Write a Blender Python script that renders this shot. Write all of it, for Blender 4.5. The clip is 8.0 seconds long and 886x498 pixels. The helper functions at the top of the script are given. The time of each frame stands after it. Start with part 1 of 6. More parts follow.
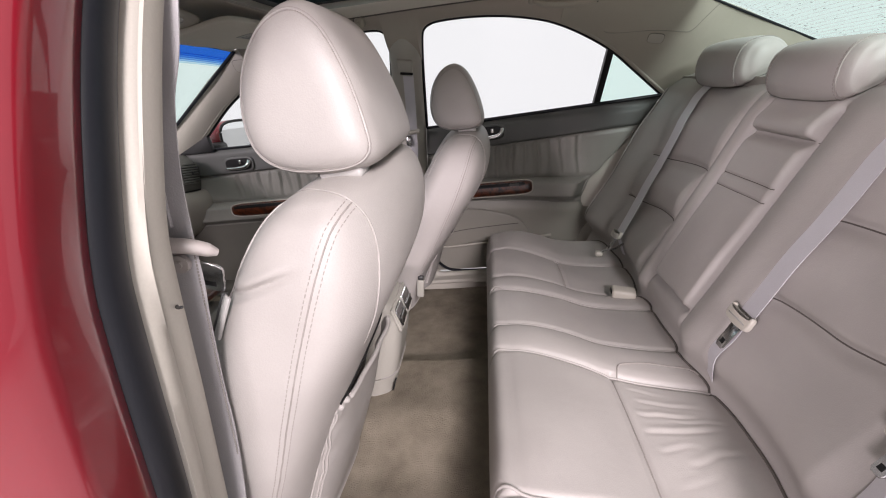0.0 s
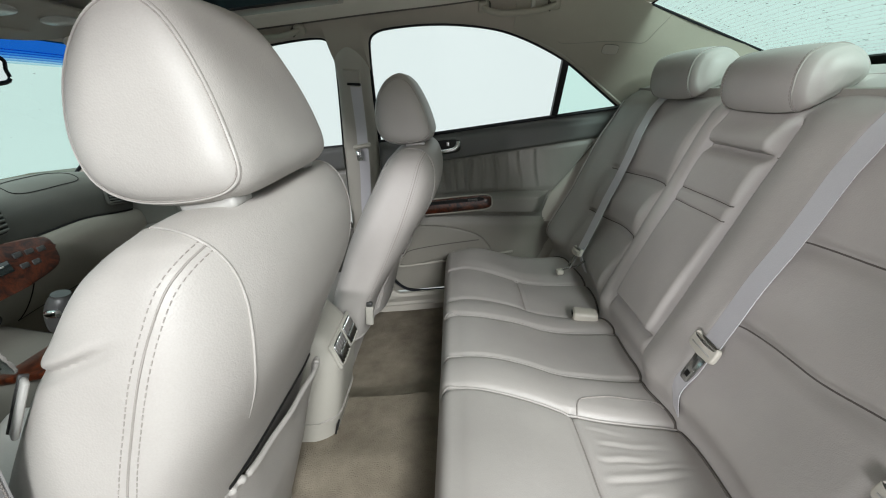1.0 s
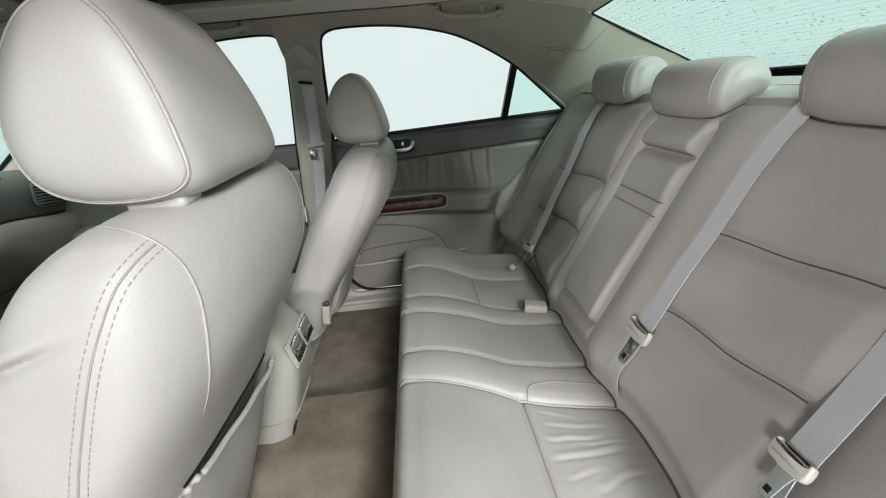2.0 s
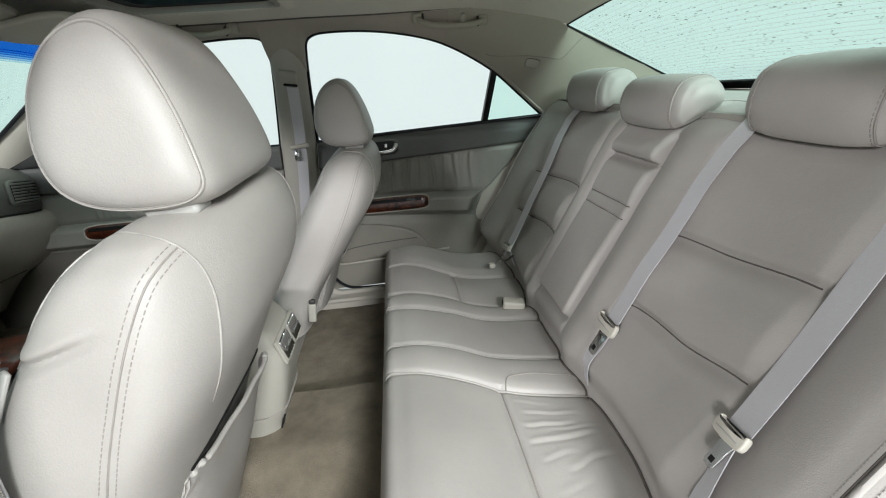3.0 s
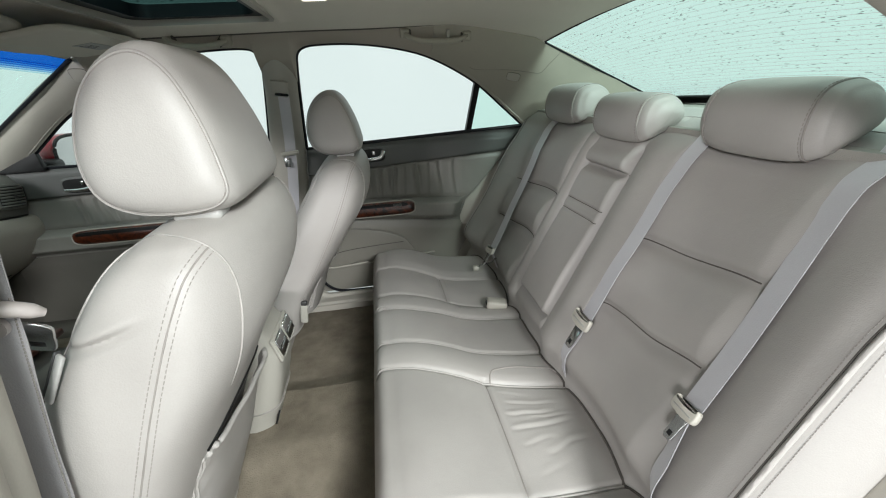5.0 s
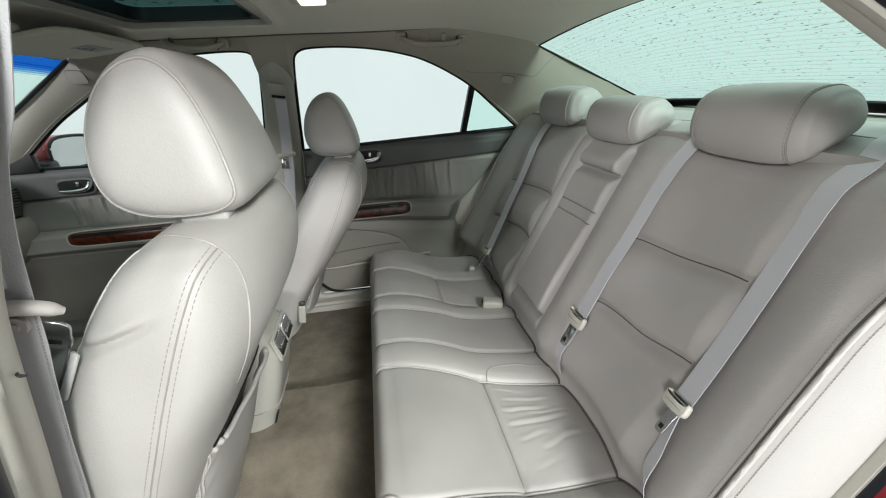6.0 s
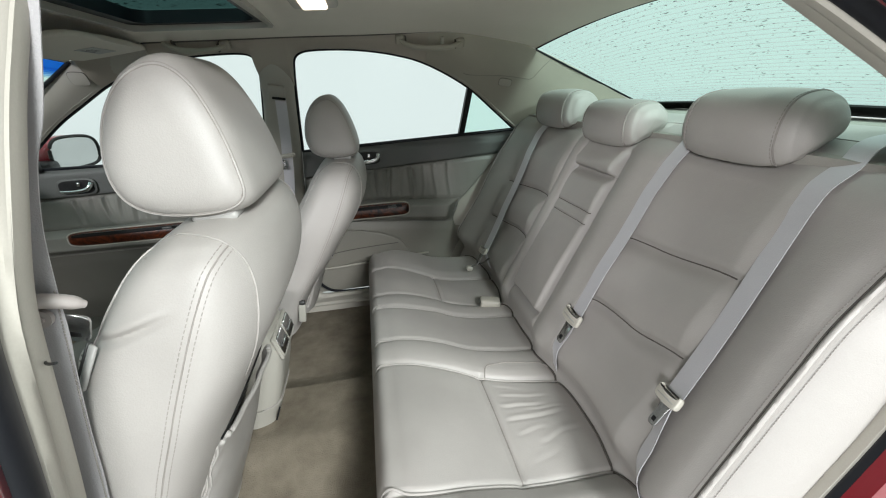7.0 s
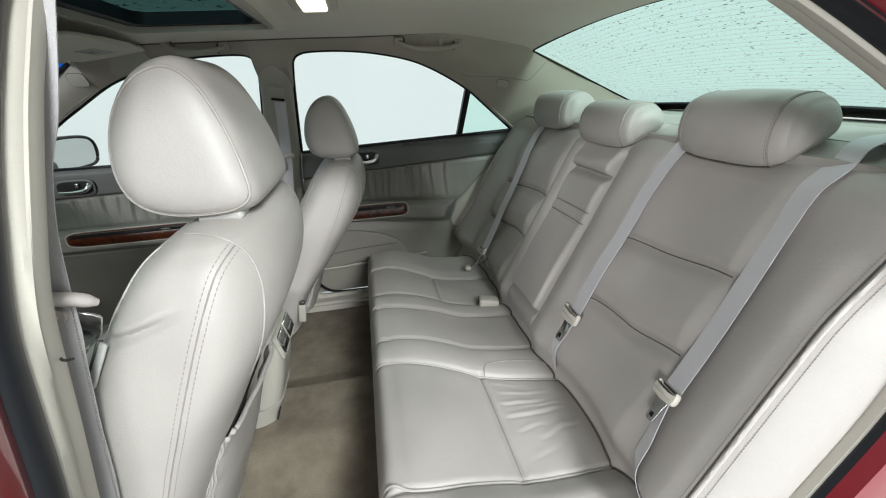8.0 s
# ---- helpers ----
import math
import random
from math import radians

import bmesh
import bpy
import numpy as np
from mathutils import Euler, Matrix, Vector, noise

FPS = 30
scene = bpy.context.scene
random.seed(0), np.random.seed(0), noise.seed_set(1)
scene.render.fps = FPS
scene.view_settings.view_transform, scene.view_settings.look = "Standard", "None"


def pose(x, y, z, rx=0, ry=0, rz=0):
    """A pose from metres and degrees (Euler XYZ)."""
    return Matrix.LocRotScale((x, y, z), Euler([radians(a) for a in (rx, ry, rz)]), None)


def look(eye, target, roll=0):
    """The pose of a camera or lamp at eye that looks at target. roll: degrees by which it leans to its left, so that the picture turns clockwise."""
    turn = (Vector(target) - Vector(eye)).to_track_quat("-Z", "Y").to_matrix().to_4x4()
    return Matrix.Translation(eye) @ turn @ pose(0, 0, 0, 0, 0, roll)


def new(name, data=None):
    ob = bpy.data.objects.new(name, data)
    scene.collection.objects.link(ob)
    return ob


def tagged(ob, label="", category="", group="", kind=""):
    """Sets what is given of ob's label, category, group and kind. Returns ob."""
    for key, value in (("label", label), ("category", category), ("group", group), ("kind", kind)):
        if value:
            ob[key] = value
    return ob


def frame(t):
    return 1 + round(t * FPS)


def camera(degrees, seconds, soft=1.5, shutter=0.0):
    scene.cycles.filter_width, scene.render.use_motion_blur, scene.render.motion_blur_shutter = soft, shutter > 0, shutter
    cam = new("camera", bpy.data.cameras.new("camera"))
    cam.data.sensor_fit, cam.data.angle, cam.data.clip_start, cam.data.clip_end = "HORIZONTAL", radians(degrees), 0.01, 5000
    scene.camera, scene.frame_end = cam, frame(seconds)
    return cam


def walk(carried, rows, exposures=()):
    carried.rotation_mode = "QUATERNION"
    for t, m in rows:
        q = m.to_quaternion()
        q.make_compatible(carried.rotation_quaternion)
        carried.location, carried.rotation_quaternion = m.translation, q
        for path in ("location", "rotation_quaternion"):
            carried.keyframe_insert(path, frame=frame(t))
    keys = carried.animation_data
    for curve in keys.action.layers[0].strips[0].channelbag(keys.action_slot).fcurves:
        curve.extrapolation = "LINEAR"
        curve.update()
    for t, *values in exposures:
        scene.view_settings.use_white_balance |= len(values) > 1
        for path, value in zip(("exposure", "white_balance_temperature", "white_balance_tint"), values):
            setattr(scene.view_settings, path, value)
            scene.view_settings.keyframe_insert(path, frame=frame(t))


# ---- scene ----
cam = camera(94.8, 8.0, soft=1.1)
PATH = [
    (0, (0.321, -0.893, 1.112), (0.066, 0.938, 0.349), -6.9),
    (0.5, (0.354, -0.822, 1.104), (0.125, 1.024, 0.369), -6.9),
    (1, (0.376, -0.796, 1.1), (0.253, 1.063, 0.373), -6.6),
    (1.5, (0.388, -0.804, 1.099), (0.378, 1.055, 0.362), -6.1),
    (3, (0.377, -0.864, 1.127), (0.548, 0.975, 0.361), -4.3),
    (3.5, (0.373, -0.883, 1.134), (0.566, 0.956, 0.37), -4.1),
    (4, (0.368, -0.899, 1.139), (0.585, 0.939, 0.382), -3.8),
    (4.5, (0.364, -0.912, 1.143), (0.602, 0.926, 0.392), -3.6),
    (6, (0.35, -0.936, 1.152), (0.636, 0.897, 0.405), -3.3),
    (6.5, (0.346, -0.944, 1.155), (0.641, 0.888, 0.41), -3.2),
    (7, (0.342, -0.954, 1.156), (0.644, 0.879, 0.413), -3.1),
    (7.5, (0.338, -0.958, 1.157), (0.646, 0.874, 0.415), -3.1),
    (8, (0.334, -0.962, 1.158), (0.651, 0.868, 0.417), -3.1),
]
walk(cam, [(t, look(eye, target, roll)) for t, eye, target, roll in PATH], [(0, 0.0, 6650, 21), (0.5, -0.02, 6350, 8), (1.0, -0.10, 6300, 4), (1.5, -0.11, 6300, 4), (3.0, -0.09, 6300, 3), (8, -0.12, 6280, 2)])

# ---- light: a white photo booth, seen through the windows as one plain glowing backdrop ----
world = bpy.data.worlds.new("booth")
scene.world = world
world.use_nodes = True
world.node_tree.nodes["Background"].inputs[0].default_value = (0.93, 0.97, 0.97, 1)
world.node_tree.nodes["Background"].inputs[1].default_value = 1.0


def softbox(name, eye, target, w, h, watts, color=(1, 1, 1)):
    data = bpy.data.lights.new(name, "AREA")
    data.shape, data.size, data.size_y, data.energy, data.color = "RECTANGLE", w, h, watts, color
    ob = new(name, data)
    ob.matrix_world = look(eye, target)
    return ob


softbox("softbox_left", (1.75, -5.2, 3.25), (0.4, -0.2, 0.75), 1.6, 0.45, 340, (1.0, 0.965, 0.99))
# weak unseen fill lamp, added to lift the low left side
softbox("fill_left_low", (1.9, -5.4, 1.6), (0.4, -0.3, 0.6), 2.0, 1.2, 12, (1.0, 0.945, 0.985))
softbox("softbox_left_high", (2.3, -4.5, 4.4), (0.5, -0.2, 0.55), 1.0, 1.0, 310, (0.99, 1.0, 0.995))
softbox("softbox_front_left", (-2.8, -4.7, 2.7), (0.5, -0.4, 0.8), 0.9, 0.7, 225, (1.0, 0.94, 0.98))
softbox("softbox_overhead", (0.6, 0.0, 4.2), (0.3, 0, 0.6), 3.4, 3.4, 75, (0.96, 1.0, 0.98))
scene.view_settings.exposure = 0.0

# ---- materials ----


def material(name, color, rough=0.5, metal=0.0, coat=0.0, spec=0.5):
    m = bpy.data.materials.new(name)
    m.use_nodes = True
    b = m.node_tree.nodes["Principled BSDF"]
    b.inputs["Base Color"].default_value = (*color, 1)
    b.inputs["Roughness"].default_value = rough
    b.inputs["Metallic"].default_value = metal
    b.inputs["Coat Weight"].default_value = coat
    b.inputs["Specular IOR Level"].default_value = spec
    return m


def node(m, kind, **values):
    n = m.node_tree.nodes.new(kind)
    for k, v in values.items():
        n.inputs[k].default_value = v
    return n


def wire(m, a, out, b, inp):
    m.node_tree.links.new(a.outputs[out], b.inputs[inp])


def textured(name, c1, c2, rough=0.5, large=6.0, fine=300.0, bump=0.1, bump_dist=0.001, metal=0.0, coat=0.0, cell=False, spec=0.5, rough_var=0.08, wrinkle=0.0):
    """Colour that drifts between two tones at a large and a fine scale, with a fine relief."""
    m = material(name, c1, rough, metal, coat, spec)
    b = m.node_tree.nodes["Principled BSDF"]
    tc = node(m, "ShaderNodeTexCoord")
    n1 = node(m, "ShaderNodeTexNoise", Scale=large, Detail=5.0, Roughness=0.6)
    n2 = node(m, "ShaderNodeTexNoise", Scale=fine, Detail=3.0)
    wire(m, tc, "Object", n1, "Vector")
    wire(m, tc, "Object", n2, "Vector")
    mix1 = node(m, "ShaderNodeMixRGB", Color1=(*c1, 1), Color2=(*c2, 1))
    ramp = node(m, "ShaderNodeMapRange")
    ramp.inputs["From Min"].default_value, ramp.inputs["From Max"].default_value = 0.3, 0.7
    wire(m, n1, "Fac", ramp, "Value")
    wire(m, ramp, "Result", mix1, "Fac")
    mix2 = node(m, "ShaderNodeMixRGB", Fac=0.12, Color2=(c1[0] * 0.5, c1[1] * 0.5, c1[2] * 0.5, 1))
    mul = node(m, "ShaderNodeMath", )
    mul.operation = "MULTIPLY"
    mul.inputs[1].default_value = 0.22
    wire(m, n2, "Fac", mul, 0)
    wire(m, mul, "Value", mix2, "Fac")
    wire(m, mix1, "Color", mix2, "Color1")
    wire(m, mix2, "Color", b, "Base Color")
    rr = node(m, "ShaderNodeMapRange")
    rr.inputs["To Min"].default_value, rr.inputs["To Max"].default_value = max(rough - rough_var, 0.02), min(rough + rough_var, 1)
    wire(m, n1, "Fac", rr, "Value")
    wire(m, rr, "Result", b, "Roughness")
    bp = node(m, "ShaderNodeBump", Strength=bump, Distance=bump_dist)
    if cell:
        v = node(m, "ShaderNodeTexVoronoi", Scale=fine)
        wire(m, tc, "Object", v, "Vector")
        add = node(m, "ShaderNodeMath")
        add.operation = "ADD"
        wire(m, v, "Distance", add, 0)
        wire(m, n2, "Fac", add, 1)
        wire(m, add, "Value", bp, "Height")
    else:
        wire(m, n2, "Fac", bp, "Height")
    if wrinkle:
        # slow creases under the fine grain
        w1 = node(m, "ShaderNodeTexNoise", Scale=26.0, Detail=4.0, Roughness=0.55, Distortion=1.2)
        wire(m, tc, "Object", w1, "Vector")
        b2 = node(m, "ShaderNodeBump", Strength=wrinkle, Distance=0.003)
        wire(m, w1, "Fac", b2, "Height")
        wire(m, b2, "Normal", bp, "Normal")
    wire(m, bp, "Normal", b, "Normal")
    return m


LEATHER = textured("leather", (0.390, 0.366, 0.342), (0.350, 0.327, 0.306), 0.53, 5, 620, 0.16, 0.0008, cell=True, wrinkle=0.14, spec=0.55)
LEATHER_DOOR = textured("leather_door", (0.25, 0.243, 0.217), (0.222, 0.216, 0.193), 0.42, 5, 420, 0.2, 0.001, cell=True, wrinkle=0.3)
THREAD_DARK = textured("thread_dark", (0.30, 0.275, 0.255), (0.25, 0.23, 0.21), 0.7, 40, 900, 0.2)
# near-black tone for seam lines, and for shade drawn into creases and gaps
SEAM_SHADE = textured("crease", (0.10, 0.09, 0.08), (0.08, 0.07, 0.06), 0.8, 40, 900, 0.2)
PLASTIC = textured("trim_plastic", (0.44, 0.413, 0.361), (0.41, 0.386, 0.338), 0.6, 4, 500, 0.14, 0.0006, spec=0.3)
SHELF = textured("shelf_carpet", (0.36, 0.345, 0.31), (0.31, 0.295, 0.265), 0.95, 6, 600, 0.5, 0.002, spec=0.2)
PILLAR = textured("pillar_plastic", (0.39, 0.362, 0.30), (0.35, 0.325, 0.27), 0.65, 4, 500, 0.14, 0.0006, spec=0.3)
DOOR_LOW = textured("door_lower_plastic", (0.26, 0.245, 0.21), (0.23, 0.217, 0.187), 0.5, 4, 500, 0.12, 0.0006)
PLASTIC_GREY = textured("grey_plastic", (0.42, 0.41, 0.39), (0.38, 0.37, 0.35), 0.45, 4, 500, 0.12, 0.0006)
UPPER = textured("door_upper_vinyl", (0.105, 0.107, 0.10), (0.088, 0.09, 0.085), 0.5, 4, 500, 0.25, 0.001, cell=True)
DASH = textured("dash_vinyl", (0.15, 0.151, 0.135), (0.125, 0.126, 0.113), 0.6, 4, 500, 0.25, 0.001, cell=True)
# darkened vinyl: carries the front footwell's deep shade in its colour
VINYL_SHADED = textured("shaded_vinyl", (0.12, 0.113, 0.096), (0.10, 0.094, 0.08), 0.6, 4, 500, 0.2, 0.001, cell=True)
FABRIC = textured("headliner_fabric", (0.72, 0.675, 0.59), (0.67, 0.63, 0.55), 0.95, 3, 700, 0.35, 0.001)
RAIL = textured("roof_rail_fabric", (0.40, 0.355, 0.30), (0.36, 0.32, 0.27), 0.9, 3, 700, 0.3, 0.001)
CARPET = textured("carpet", (0.255, 0.220, 0.170), (0.150, 0.127, 0.095), 1.0, 14, 420, 0.9, 0.006, wrinkle=0.5, spec=0.1)
DASH_BEIGE = textured("dash_beige_vinyl", (0.34, 0.32, 0.275), (0.30, 0.282, 0.242), 0.55, 4, 500, 0.2, 0.001, cell=True)
RUBBER = textured("black_rubber", (0.008, 0.009, 0.012), (0.011, 0.012, 0.015), 0.45, 5, 300, 0.1, 0.0005, spec=0.25)
BLACK = textured("black_plastic", (0.010, 0.010, 0.010), (0.014, 0.014, 0.014), 0.45, 8, 400, 0.1, 0.0005, spec=0.25)
PAINT = textured("red_paint", (0.19, 0.0035, 0.012), (0.14, 0.0025, 0.009), 0.32, 3, 900, 0.02, 0.0003, coat=0.8, spec=0.4)
CONSOLE = textured("console_plastic", (0.37, 0.352, 0.31), (0.34, 0.323, 0.285), 0.55, 4, 500, 0.14, 0.0006, spec=0.35)
CHROME = textured("chrome", (0.80, 0.80, 0.80), (0.72, 0.72, 0.73), 0.12, 6, 500, 0.02, 0.0003, metal=1.0)
STEEL = textured("steel", (0.62, 0.62, 0.61), (0.5, 0.5, 0.5), 0.25, 30, 500, 0.05, 0.0003, metal=1.0)
# darker copy of the belt webbing, for the strap in the pillar's shade
WEBBING_SHADED = textured("shaded_belt_webbing", (0.40, 0.385, 0.39), (0.34, 0.325, 0.33), 0.5, 6, 700, 0.5, 0.0010)
WEBBING = textured("belt_webbing", (0.62, 0.605, 0.63), (0.57, 0.555, 0.575), 0.42, 6, 500, 0.25, 0.0008)
# buckle plastic darkened in colour for the shaded latch at the pillar
LATCH_SHADED = textured("shaded_latch_plastic", (0.40, 0.36, 0.34), (0.37, 0.335, 0.315), 0.4, 10, 400, 0.05, 0.0004)
BUCKLE = textured("buckle_plastic", (0.56, 0.53, 0.46), (0.52, 0.49, 0.43), 0.4, 10, 400, 0.05, 0.0004)
BOOTH_FLOOR = textured("booth_floor", (0.52, 0.52, 0.51), (0.47, 0.47, 0.46), 0.4, 0.6, 30, 0.05, 0.001)


def wood_material():
    m = material("burl_wood", (0.16, 0.05, 0.02), 0.30, coat=0.25)
    b = m.node_tree.nodes["Principled BSDF"]
    tc = node(m, "ShaderNodeTexCoord")
    n1 = node(m, "ShaderNodeTexNoise", Scale=18.0, Detail=8.0, Roughness=0.7, Distortion=2.8)
    wire(m, tc, "Object", n1, "Vector")
    ramp = node(m, "ShaderNodeValToRGB")
    ramp.color_ramp.elements[0].position, ramp.color_ramp.elements[0].color = 0.38, (0.010, 0.003, 0.002, 1)
    ramp.color_ramp.elements[1].position, ramp.color_ramp.elements[1].color = 0.70, (0.130, 0.030, 0.010, 1)
    wire(m, n1, "Fac", ramp, "Fac")
    wire(m, ramp, "Color", b, "Base Color")
    return m


WOOD = wood_material()


def pane_material(name, tint, gloss=0.06, rough=0.01):
    """Thin tinted pane: lets light straight through, with a faint reflection."""
    m = bpy.data.materials.new(name)
    m.use_nodes = True
    t = m.node_tree
    t.nodes.remove(t.nodes["Principled BSDF"])
    clear = node(m, "ShaderNodeBsdfTransparent", Color=(*tint, 1))
    shine = node(m, "ShaderNodeBsdfGlossy", Roughness=rough)
    fres = node(m, "ShaderNodeFresnel", IOR=1.45)
    mul = node(m, "ShaderNodeMath")
    mul.operation = "MULTIPLY"
    mul.inputs[1].default_value = gloss * 10
    wire(m, fres, "Fac", mul, 0)
    mix = node(m, "ShaderNodeMixShader")
    wire(m, mul, "Value", mix, "Fac")
    wire(m, clear, "BSDF", mix, 1)
    wire(m, shine, "BSDF", mix, 2)
    t.links.new(mix.outputs[0], t.nodes["Material Output"].inputs[0])
    return m


GLASS_CLEAR = pane_material("side_glass", (0.97, 0.985, 0.98))
GLASS_GREEN = pane_material("green_glass", (0.885, 0.985, 0.955), 0.015)
GLASS_BLUE = [pane_material("blue_shade_band", (0.13 + 0.755 * k ** 1.7, 0.38 + 0.605 * k ** 1.4, 0.80 + 0.155 * k), 0.015) for k in (0.0, 0.12, 0.3, 0.5, 0.7, 0.88)]
GLASS_ROOF = pane_material("roof_glass", (0.20, 0.29, 0.28), 0.015)
HEATER = textured("heater_print", (0.50, 0.52, 0.50), (0.42, 0.44, 0.42), 0.6, 30, 300, 0.1)
DROP = pane_material("water_drop", (0.42, 0.50, 0.48), 0.08, 0.05)
MIRROR = material("mirror_silver", (0.9, 0.92, 0.92), 0.02, 1.0)
LAMP_LENS = material("lamp_lens", (0.85, 0.82, 0.76), 0.3)
LAMP_LENS.node_tree.nodes["Principled BSDF"].inputs["Emission Color"].default_value = (1.0, 0.80, 0.66, 1)
LAMP_LENS.node_tree.nodes["Principled BSDF"].inputs["Emission Strength"].default_value = 1.7
CLEAR_LENS = textured("clear_lens", (0.6, 0.6, 0.57), (0.5, 0.5, 0.48), 0.15, 30, 300, 0.3, 0.001)
SCREEN = material("display_glass", (0.02, 0.03, 0.03), 0.1, coat=0.5)
SWITCH = textured("switch_plastic", (0.05, 0.05, 0.048), (0.04, 0.04, 0.04), 0.4, 10, 400, 0.05)

# ---- builders ----
from mathutils.bvhtree import BVHTree


def thing(name, at, label, category, group="", kind=""):
    ob = new(name)
    ob.empty_display_size = 0.05
    ob.matrix_basis = Matrix.Translation(at)
    return tagged(ob, label, category, group, kind)


def root_inverse(ob):
    m = ob.matrix_basis.copy()
    p = ob
    while p.parent:
        m = p.parent.matrix_basis @ p.matrix_parent_inverse @ m
        p = p.parent
    return m.inverted()


def part(name, bm, mat, parent=None, label="", smooth=True, angle=45):
    """Links a bmesh, given in world coordinates, as one mesh object under a thing or a part."""
    me = bpy.data.meshes.new(name)
    bmesh.ops.recalc_face_normals(bm, faces=bm.faces)
    for f in bm.faces:
        f.smooth = smooth
    if smooth:
        for e in bm.edges:
            if len(e.link_faces) == 2 and e.calc_face_angle(0) > radians(angle):
                e.smooth = False
    bm.to_mesh(me)
    bm.free()
    me.materials.append(mat)
    ob = new(name, me)
    if parent is not None:
        ob.parent = parent
        ob.matrix_parent_inverse = root_inverse(parent)
    if label:
        ob["label"] = label
    return ob


def spline(pts, n=8, closed=False):
    """Points on a smooth curve through pts."""
    P = [Vector(p) for p in pts]
    out = []
    k = len(P)
    for i in range(k if closed else k - 1):
        if closed:
            a, b, c, d = P[(i - 1) % k], P[i], P[(i + 1) % k], P[(i + 2) % k]
        else:
            a, b, c, d = P[max(i - 1, 0)], P[i], P[i + 1], P[min(i + 2, k - 1)]
        for j in range(n):
            t = j / n
            out.append(0.5 * ((2 * b) + (c - a) * t + (2 * a - 5 * b + 4 * c - d) * t * t + (3 * b - a - 3 * c + d) * t ** 3))
    if not closed:
        out.append(P[-1])
    return out


def interp(x, xs, ys):
    return float(np.interp(x, xs, ys))


def ease(x, xs, ys):
    """Interpolation with rounded knees."""
    if x <= xs[0] or x >= xs[-1]:
        return interp(x, xs, ys)
    i = max(k for k in range(len(xs) - 1) if xs[k] <= x)
    h = xs[i + 1] - xs[i]
    t = (x - xs[i]) / h

    def slope(k):
        a, b = max(k - 1, 0), min(k + 1, len(xs) - 1)
        return (ys[b] - ys[a]) / (xs[b] - xs[a]) * h
    return (2 * t ** 3 - 3 * t * t + 1) * ys[i] + (t ** 3 - 2 * t * t + t) * slope(i) + (3 * t * t - 2 * t ** 3) * ys[i + 1] + (t ** 3 - t * t) * slope(i + 1)


def smooth(a, b, x):
    t = min(max((x - a) / (b - a), 0), 1)
    return t * t * (3 - 2 * t)


def bell(x, c, w):
    return math.exp(-((x - c) / w) ** 2)


def loft(rings, closed=True, caps=True, bm=None):
    """A skin over rings of equally many points."""
    bm = bm or bmesh.new()
    vs = [[bm.verts.new(p) for p in r] for r in rings]
    n = len(rings[0])
    for a, b in zip(vs, vs[1:]):
        for i in range(n if closed else n - 1):
            j = (i + 1) % n
            bm.faces.new((a[i], a[j], b[j], b[i]))
    if caps and closed:
        bm.faces.new(vs[0])
        bm.faces.new(vs[-1])
    return bm


def sheet(fn, us, vs, off, bm=None):
    """A slab: the surface fn(u, v) and the same surface moved by off(u, v), closed at its rim."""
    bm = bm or bmesh.new()
    move = off if callable(off) else (lambda u, v: Vector(off))
    A = [[bm.verts.new(fn(u, v)) for v in vs] for u in us]
    B = [[bm.verts.new(Vector(fn(u, v)) + move(u, v)) for v in vs] for u in us]
    for i in range(len(us) - 1):
        for j in range(len(vs) - 1):
            bm.faces.new((A[i][j], A[i + 1][j], A[i + 1][j + 1], A[i][j + 1]))
            bm.faces.new((B[i][j], B[i][j + 1], B[i + 1][j + 1], B[i + 1][j]))
    for j in range(len(vs) - 1):
        for i in (0, len(us) - 1):
            bm.faces.new((A[i][j], A[i][j + 1], B[i][j + 1], B[i][j]))
    for i in range(len(us) - 1):
        for j in (0, len(vs) - 1):
            bm.faces.new((A[i][j], A[i + 1][j], B[i + 1][j], B[i][j]))
    return bm


def span(a, b, n):
    return [a + (b - a) * i / n for i in range(n + 1)]


def tube(pts, r, n=8, bm=None, closed=False, flat=1.0):
    """A round bar along points; flat squeezes it along its second axis."""
    P = [Vector(p) for p in pts]
    rings = []
    up = Vector((0.13, 0.31, 0.94))
    for i, p in enumerate(P):
        if closed:
            d = P[(i + 1) % len(P)] - P[i - 1]
        else:
            d = P[min(i + 1, len(P) - 1)] - P[max(i - 1, 0)]
        d.normalize()
        s = d.cross(up)
        if s.length < 1e-4:
            s = d.orthogonal()
        s.normalize()
        u = s.cross(d)
        rad = r(i / max(len(P) - 1, 1)) if callable(r) else r
        rings.append([p + s * rad * math.cos(2 * math.pi * k / n) + u * rad * flat * math.sin(2 * math.pi * k / n) for k in range(n)])
    if closed:
        rings.append(rings[0])
        return loft(rings, True, False, bm)
    return loft(rings, True, True, bm)


def box(sx, sy, sz, m, bevel=0.004, seg=2, bm=None):
    """A bevelled box of the given size, placed by m."""
    b = bmesh.new()
    bmesh.ops.create_cube(b, size=1, matrix=Matrix.Diagonal((sx, sy, sz, 1)))
    if bevel:
        bmesh.ops.bevel(b, geom=b.edges[:], offset=min(bevel, 0.49 * min(sx, sy, sz)), segments=seg, profile=0.5, affect="EDGES")
    bmesh.ops.transform(b, matrix=m, verts=b.verts)
    if bm is None:
        return b
    me = bpy.data.meshes.new("tmp")
    b.to_mesh(me)
    b.free()
    bm.from_mesh(me)
    bpy.data.meshes.remove(me)
    return bm


